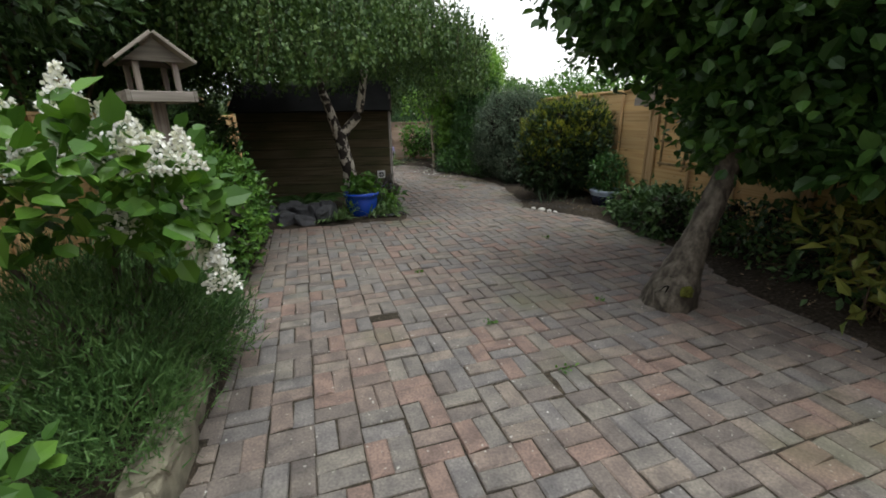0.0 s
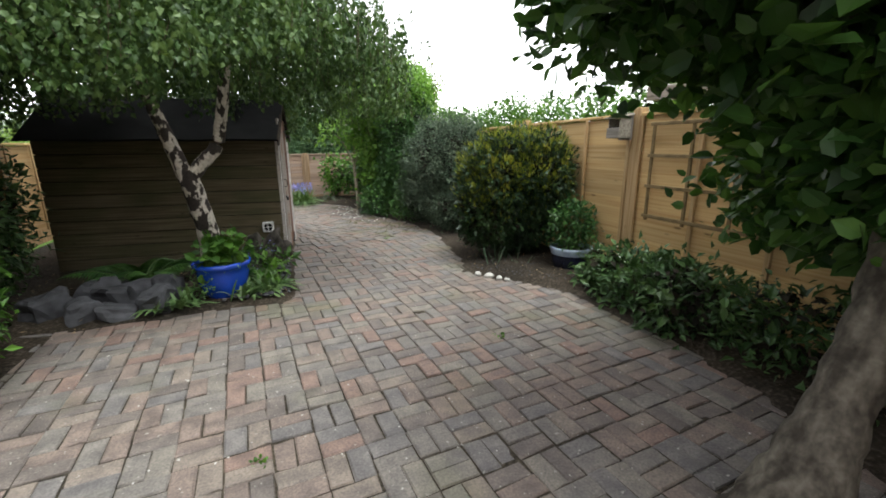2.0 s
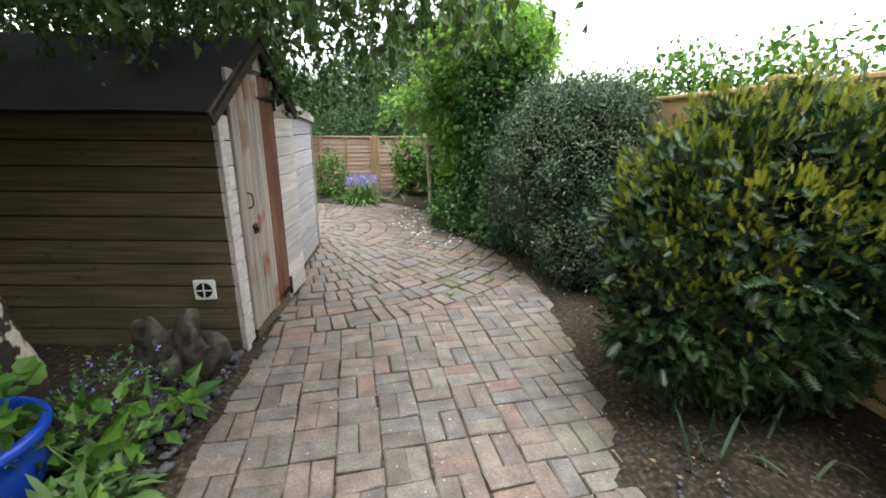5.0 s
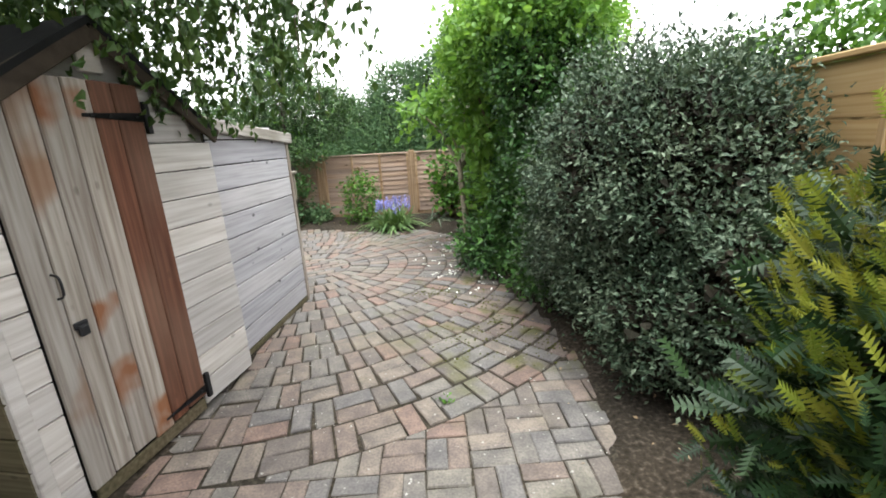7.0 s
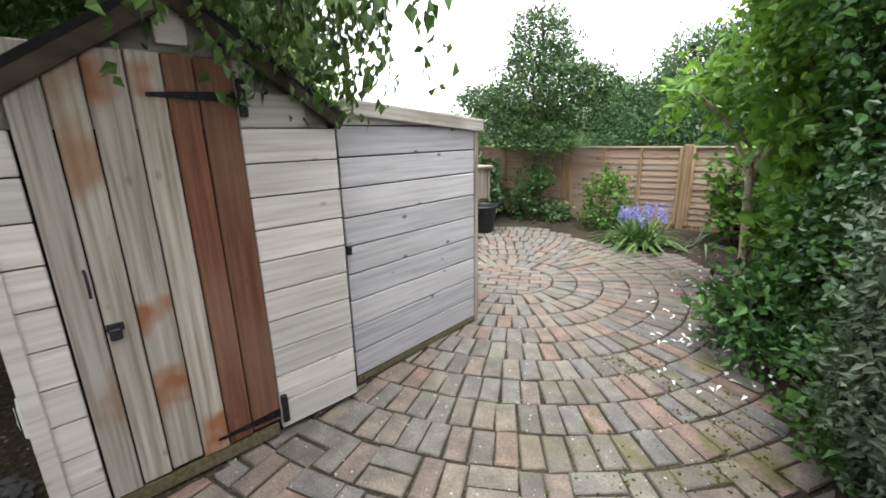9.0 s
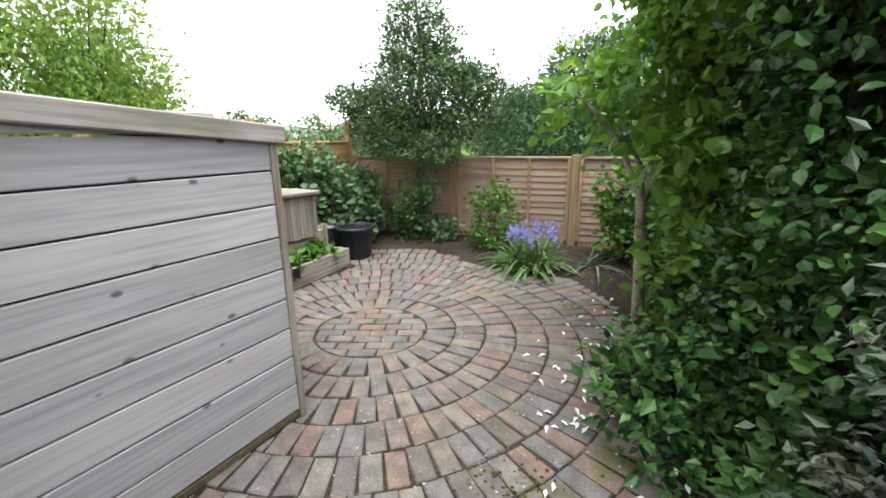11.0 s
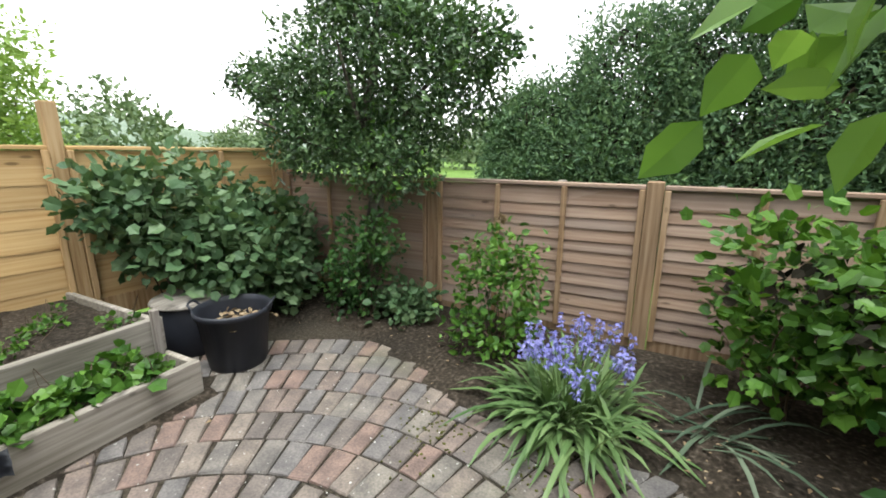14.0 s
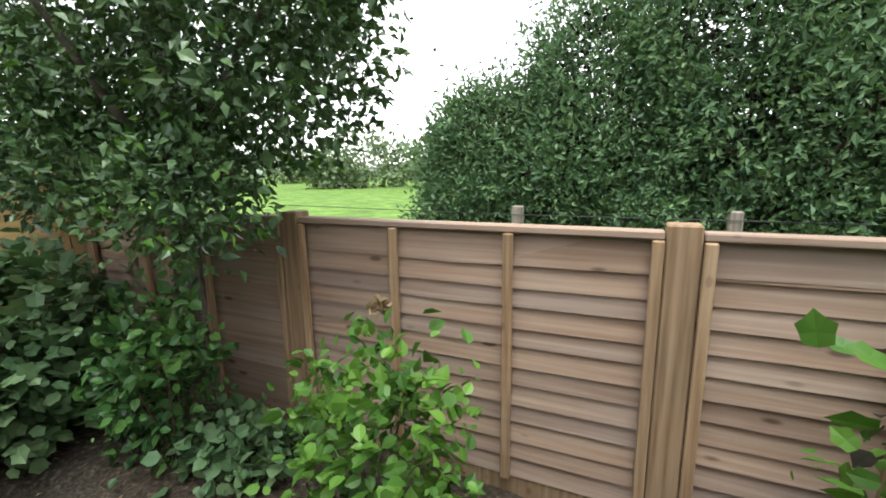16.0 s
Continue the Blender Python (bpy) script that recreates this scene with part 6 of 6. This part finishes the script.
tagged(add("leaf_litter", scatter("leaf_litter", LEAF, q, rng.normal(0, 1, q.shape) * (1, 1, 0.1), np.tile((0, 0, 1.0), (len(q), 1)) + rng.normal(0, 0.3, q.shape), 0.026 * rng.uniform(0.4, 1.4, len(q)), 0.5), P_BROWN), "dry brown leaf litter on soil and brick edges", "leaf litter", kind="stuff")

# moss cushions in the joints
mv, mf, off = [], [], 0
for i in range(900):
    c = [(2.1, 10.6), (2.2, 11.9), (1.9, 12.8), (1.2, 13.35), (2.75, 10.05), (2.9, 9.6), (2.55, 10.4), (0.5, 13.3), (2.4, 9.6)][i % 9]
    x, y = c[0] + rng.normal(0, 0.14), c[1] + rng.normal(0, 0.15)
    if bed_depth(np.array(x), np.array(y)) > 0.0:
        continue
    s = rng.uniform(0.004, 0.012)
    a = rng.uniform(0, 6.28)
    rot = np.array([[math.cos(a), -math.sin(a), 0], [math.sin(a), math.cos(a), 0], [0, 0, 1]])
    mv.append((tvv * (s, s * rng.uniform(0.4, 1), 0.007)) @ rot.T + (x, y, 0.0))
    mf.append(tff + off)
    off += len(tvv)
tagged(add("moss_cushions", fast_mesh("moss_cushions", np.concatenate(mv), np.concatenate(mf), True), MOSS), "yellow-green moss cushions on the brick joints", "moss", kind="stuff")
# pale grit washed out of the joints
n = 1500
gq = np.stack([rng.uniform(-0.8, 3.2, n), rng.uniform(1.2, 13.6, n), np.full(n, 0.002)], 1)
gq = gq[(bed_depth(gq[:, 0], gq[:, 1]) < 0.02) & ((gq[:, 1] > 8.5) | (rng.random(n) < 0.35))]
tagged(add("grit", scatter("grit", ROUND, gq, rng.normal(0, 1, gq.shape) * (1, 1, 0.1), np.tile((0, 0, 1.0), (len(gq), 1)), 0.011 * rng.uniform(0.5, 1.5, len(gq)), 0.8), PALE_STONE), "pale grit and seed specks on the paving", "grit", kind="stuff")
for x, y in ((2.05, 3.35), (1.1, 3.2), (1.35, 2.55), (0.75, 4.3), (2.3, 8.9), (2.4, 5.1)):
    tagged(shrub("paving_weed", "tiny green weed growing in a brick joint", ROUND, L_BRIGHT, (x, y, -0.01), [(x, y, 0.015, 0.035, 0.035, 0.012)], 7, 3, 0.012, 0.022, 0.7, 0, 0.002, category="weed", floor=0.0), group="joint weeds")

# ---- paving ----
def paver_mesh(lx, ly, seed, h=0.05):
    """A worn brick: its top a little domed and its edge chipped."""
    r = np.random.default_rng(seed)
    hx, hy, c = lx / 2, ly / 2, 0.007
    j = lambda: r.normal(0, 0.0024)
    ring0 = [(-hx, -hy, -h), (hx, -hy, -h), (hx, hy, -h), (-hx, hy, -h)]
    ring1 = [(x + j(), y + j(), -c) for x, y, _ in ring0]
    ring2 = [(x * (1 - c / hx) + j(), y * (1 - c / hy) + j(), r.normal(0, 0.0008)) for x, y, _ in ring0]
    v = ring0 + ring1 + ring2
    f = [(k, (k + 1) % 4, 4 + (k + 1) % 4, 4 + k) for k in range(4)] + [(4 + k, 4 + (k + 1) % 4, 8 + (k + 1) % 4, 8 + k) for k in range(4)] + [(8, 9, 10, 11)]
    return np.array(v), np.array(f)


def cut_brick(x, y, a, lx, ly, ring, keep=1, h=0.05):
    """A brick cut to the outside (keep 1) or inside (keep -1) of a ring. Gives nothing where too little is left."""
    c, s = math.cos(radians(a)), math.sin(radians(a))
    poly = [(x + c * u - s * v, y + s * u + c * v) for u, v in ((-lx / 2, -ly / 2), (lx / 2, -ly / 2), (lx / 2, ly / 2), (-lx / 2, ly / 2))]
    d = Vector((x - ring[0], y - ring[1])).normalized()
    side = [keep * ((px - ring[0]) * d.x + (py - ring[1]) * d.y - ring[2]) for px, py in poly]
    out = []
    for k in range(4):
        (p, q), (e, f) = (poly[k], poly[(k + 1) % 4]), (side[k], side[(k + 1) % 4])
        if e >= 0:
            out.append(p)
        if e * f < 0:
            t = e / (e - f)
            out.append((p[0] + (q[0] - p[0]) * t, p[1] + (q[1] - p[1]) * t))
    if len(out) < 3 or max(side) < 0.03:
        return None
    mid = np.mean(out, axis=0)
    m = len(out)
    v = [(*p, -h) for p in out] + [(*p, -0.006) for p in out] + [(*(mid + (np.array(p) - mid) * 0.9), 0.0) for p in out]
    f = [(k + b, (k + 1) % m + b, m + (k + 1) % m + b, m + k + b) for b in (0, m) for k in range(m)]
    f.append(tuple(range(2 * m, 3 * m)))
    return v, f


def lay(owner, places, near, name, ring=None, keep=1):
    """places: (x, y, angle, length, width). The nearest few hundred are pieces, the rest one mesh."""
    kinds = {}
    far_v, far_f, off, pieces = [], [], 0, 0
    cut_v, cut_f = [], []
    for i, (x, y, a, lx, ly) in enumerate(places):
        if ring and ring[2] - 0.12 < math.hypot(x - ring[0], y - ring[1]) < ring[2] + 0.12 and (a in (6.5, 96.5) if keep > 0 else a == 28):
            cut = cut_brick(x, y, a, lx, ly, ring, keep)
            if cut:
                cut_f += [tuple(q + len(cut_v) for q in f) for f in cut[1]]
                cut_v += cut[0]
            continue
        tilt = pose(x + rng.normal(0, 0.0022), y + rng.normal(0, 0.0022), 0.0 + rng.normal(0, 0.0025), rng.normal(0, 0.7), rng.normal(0, 0.7), a + rng.normal(0, 0.9))
        key = (round(lx, 3), round(ly, 3), i % 7)
        if key not in kinds:
            v, f = paver_mesh(lx, ly, i)
            kinds[key] = (v, f, fast_mesh("brick", v, f))
            kinds[key][2].materials.append(BRICK)
        v, f, me = kinds[key]
        if pieces < 300 and near(x, y):
            add("brick", me, BRICK, owner, "", tilt)
            pieces += 1
        else:
            m = np.array(tilt)
            far_v.append(v @ m[:3, :3].T + m[:3, 3])
            far_f.append(f + off)
            off += len(v)
    rest = add(name, fast_mesh(name, np.concatenate(far_v), np.concatenate(far_f)), BRICK_FAR, owner)
    rest["kind"] = "stuff"
    if cut_v:
        me = bpy.data.meshes.new("cut_bricks")
        me.from_pydata(cut_v, [], cut_f)
        add("cut_bricks", me, BRICK_FAR, owner)["kind"] = "stuff"


patio = base("pavement_patio", "worn red and grey brick paving laid in basket weave", "paving", kind="structure")
MOD, BL, BW, BEND = 0.21, 0.2035, 0.099, 0.262
R_BENT = R_OUT + 3 * BEND
places = []
# the courses lie six and a half degrees askew of the garden
ct, st = math.cos(radians(6.5)), math.sin(radians(6.5))
for i in range(-16, 26):
    for k in range(-20, 46):
        x, y = -2.5 + (i + 0.5) * MOD, -7.9 + (k + 0.5) * MOD
        pair = [(x, y - MOD / 4, 0), (x, y + MOD / 4, 0)] if (i + k) % 2 else [(x - MOD / 4, y, 90), (x + MOD / 4, y, 90)]
        for bx, by, ba in pair:
            px, py = 1.6 + ct * (bx + 0.9) - st * (by + 3.9), 4.1 + st * (bx + 0.9) + ct * (by + 3.9)
            far = math.hypot(px - CX, py - CY)
            if far < R_BENT - 0.06 or py > 10.4 or bed_depth(np.array(px), np.array(py)) > 0.09:
                continue
            places.append((px, py, ba + 6.5, BL, BW))
# three courses of the same weave bent round the circle
for r in range(3):
    rm = R_OUT + BEND * (r + 0.5)
    n = 2 * round(math.pi * rm / 0.232)
    for k in range(n):
        a = 2 * math.pi * (k + 0.3 * r) / n
        w = 2 * math.pi * rm / n
        for sgn in (-1, 1):
            if (k + r) % 2:
                dr, da, lx, ly = 0.0, sgn * w / 4 / rm, BEND - 0.03, w / 2 - 0.012
            else:
                dr, da, lx, ly = sgn * BEND / 4, 0.0, BEND / 2 - 0.017, w - 0.012
            x, y = CX + (rm + dr) * math.cos(a + da), CY + (rm + dr) * math.sin(a + da)
            if y < 11.3 and bed_depth(np.array(x), np.array(y)) < 0.07:
                places.append((x, y, math.degrees(a + da), lx, ly))
lay(patio, places, lambda x, y: 5.6 < y < 8.7 and 0.9 < x < 3.0, "far_bricks", (CX, CY, R_BENT + 0.004))

circle = base("pavement_circle", "round brick patio of concentric rings with moss in the joints", "paving", kind="structure")
places = []
for r in range(RINGS):
    rm = R_IN + PITCH * (r + 0.5)
    n = max(8, round(2 * math.pi * rm / 0.118))
    for k in range(n):
        a = 2 * math.pi * (k + 0.5 * (r % 2)) / n + r
        x, y = CX + rm * math.cos(a), CY + rm * math.sin(a)
        if bed_depth(np.array(x), np.array(y)) > 0.09:
            continue
        places.append((x, y, math.degrees(a), PITCH - 0.013, 2 * math.pi * rm / n - 0.013))
for i in range(-3, 4):
    for k in range(-5, 5):
        x, y = (i + 0.5 * (k % 2)) * 0.215, (k + 0.5) * 0.108
        if math.hypot(x, y) < R_IN + 0.03:
            c, s = math.cos(radians(28)), math.sin(radians(28))
            places.append((CX + c * x - s * y, CY + s * x + c * y, 28, 0.203, 0.097))
places.sort(key=lambda p: math.hypot(p[0] - CX - 0.3, p[1] - CY))
lay(circle, places, lambda x, y: math.hypot(x - CX - 0.3, y - CY) < 1.85, "outer_bricks", (CX, CY, R_IN - 0.008), -1)
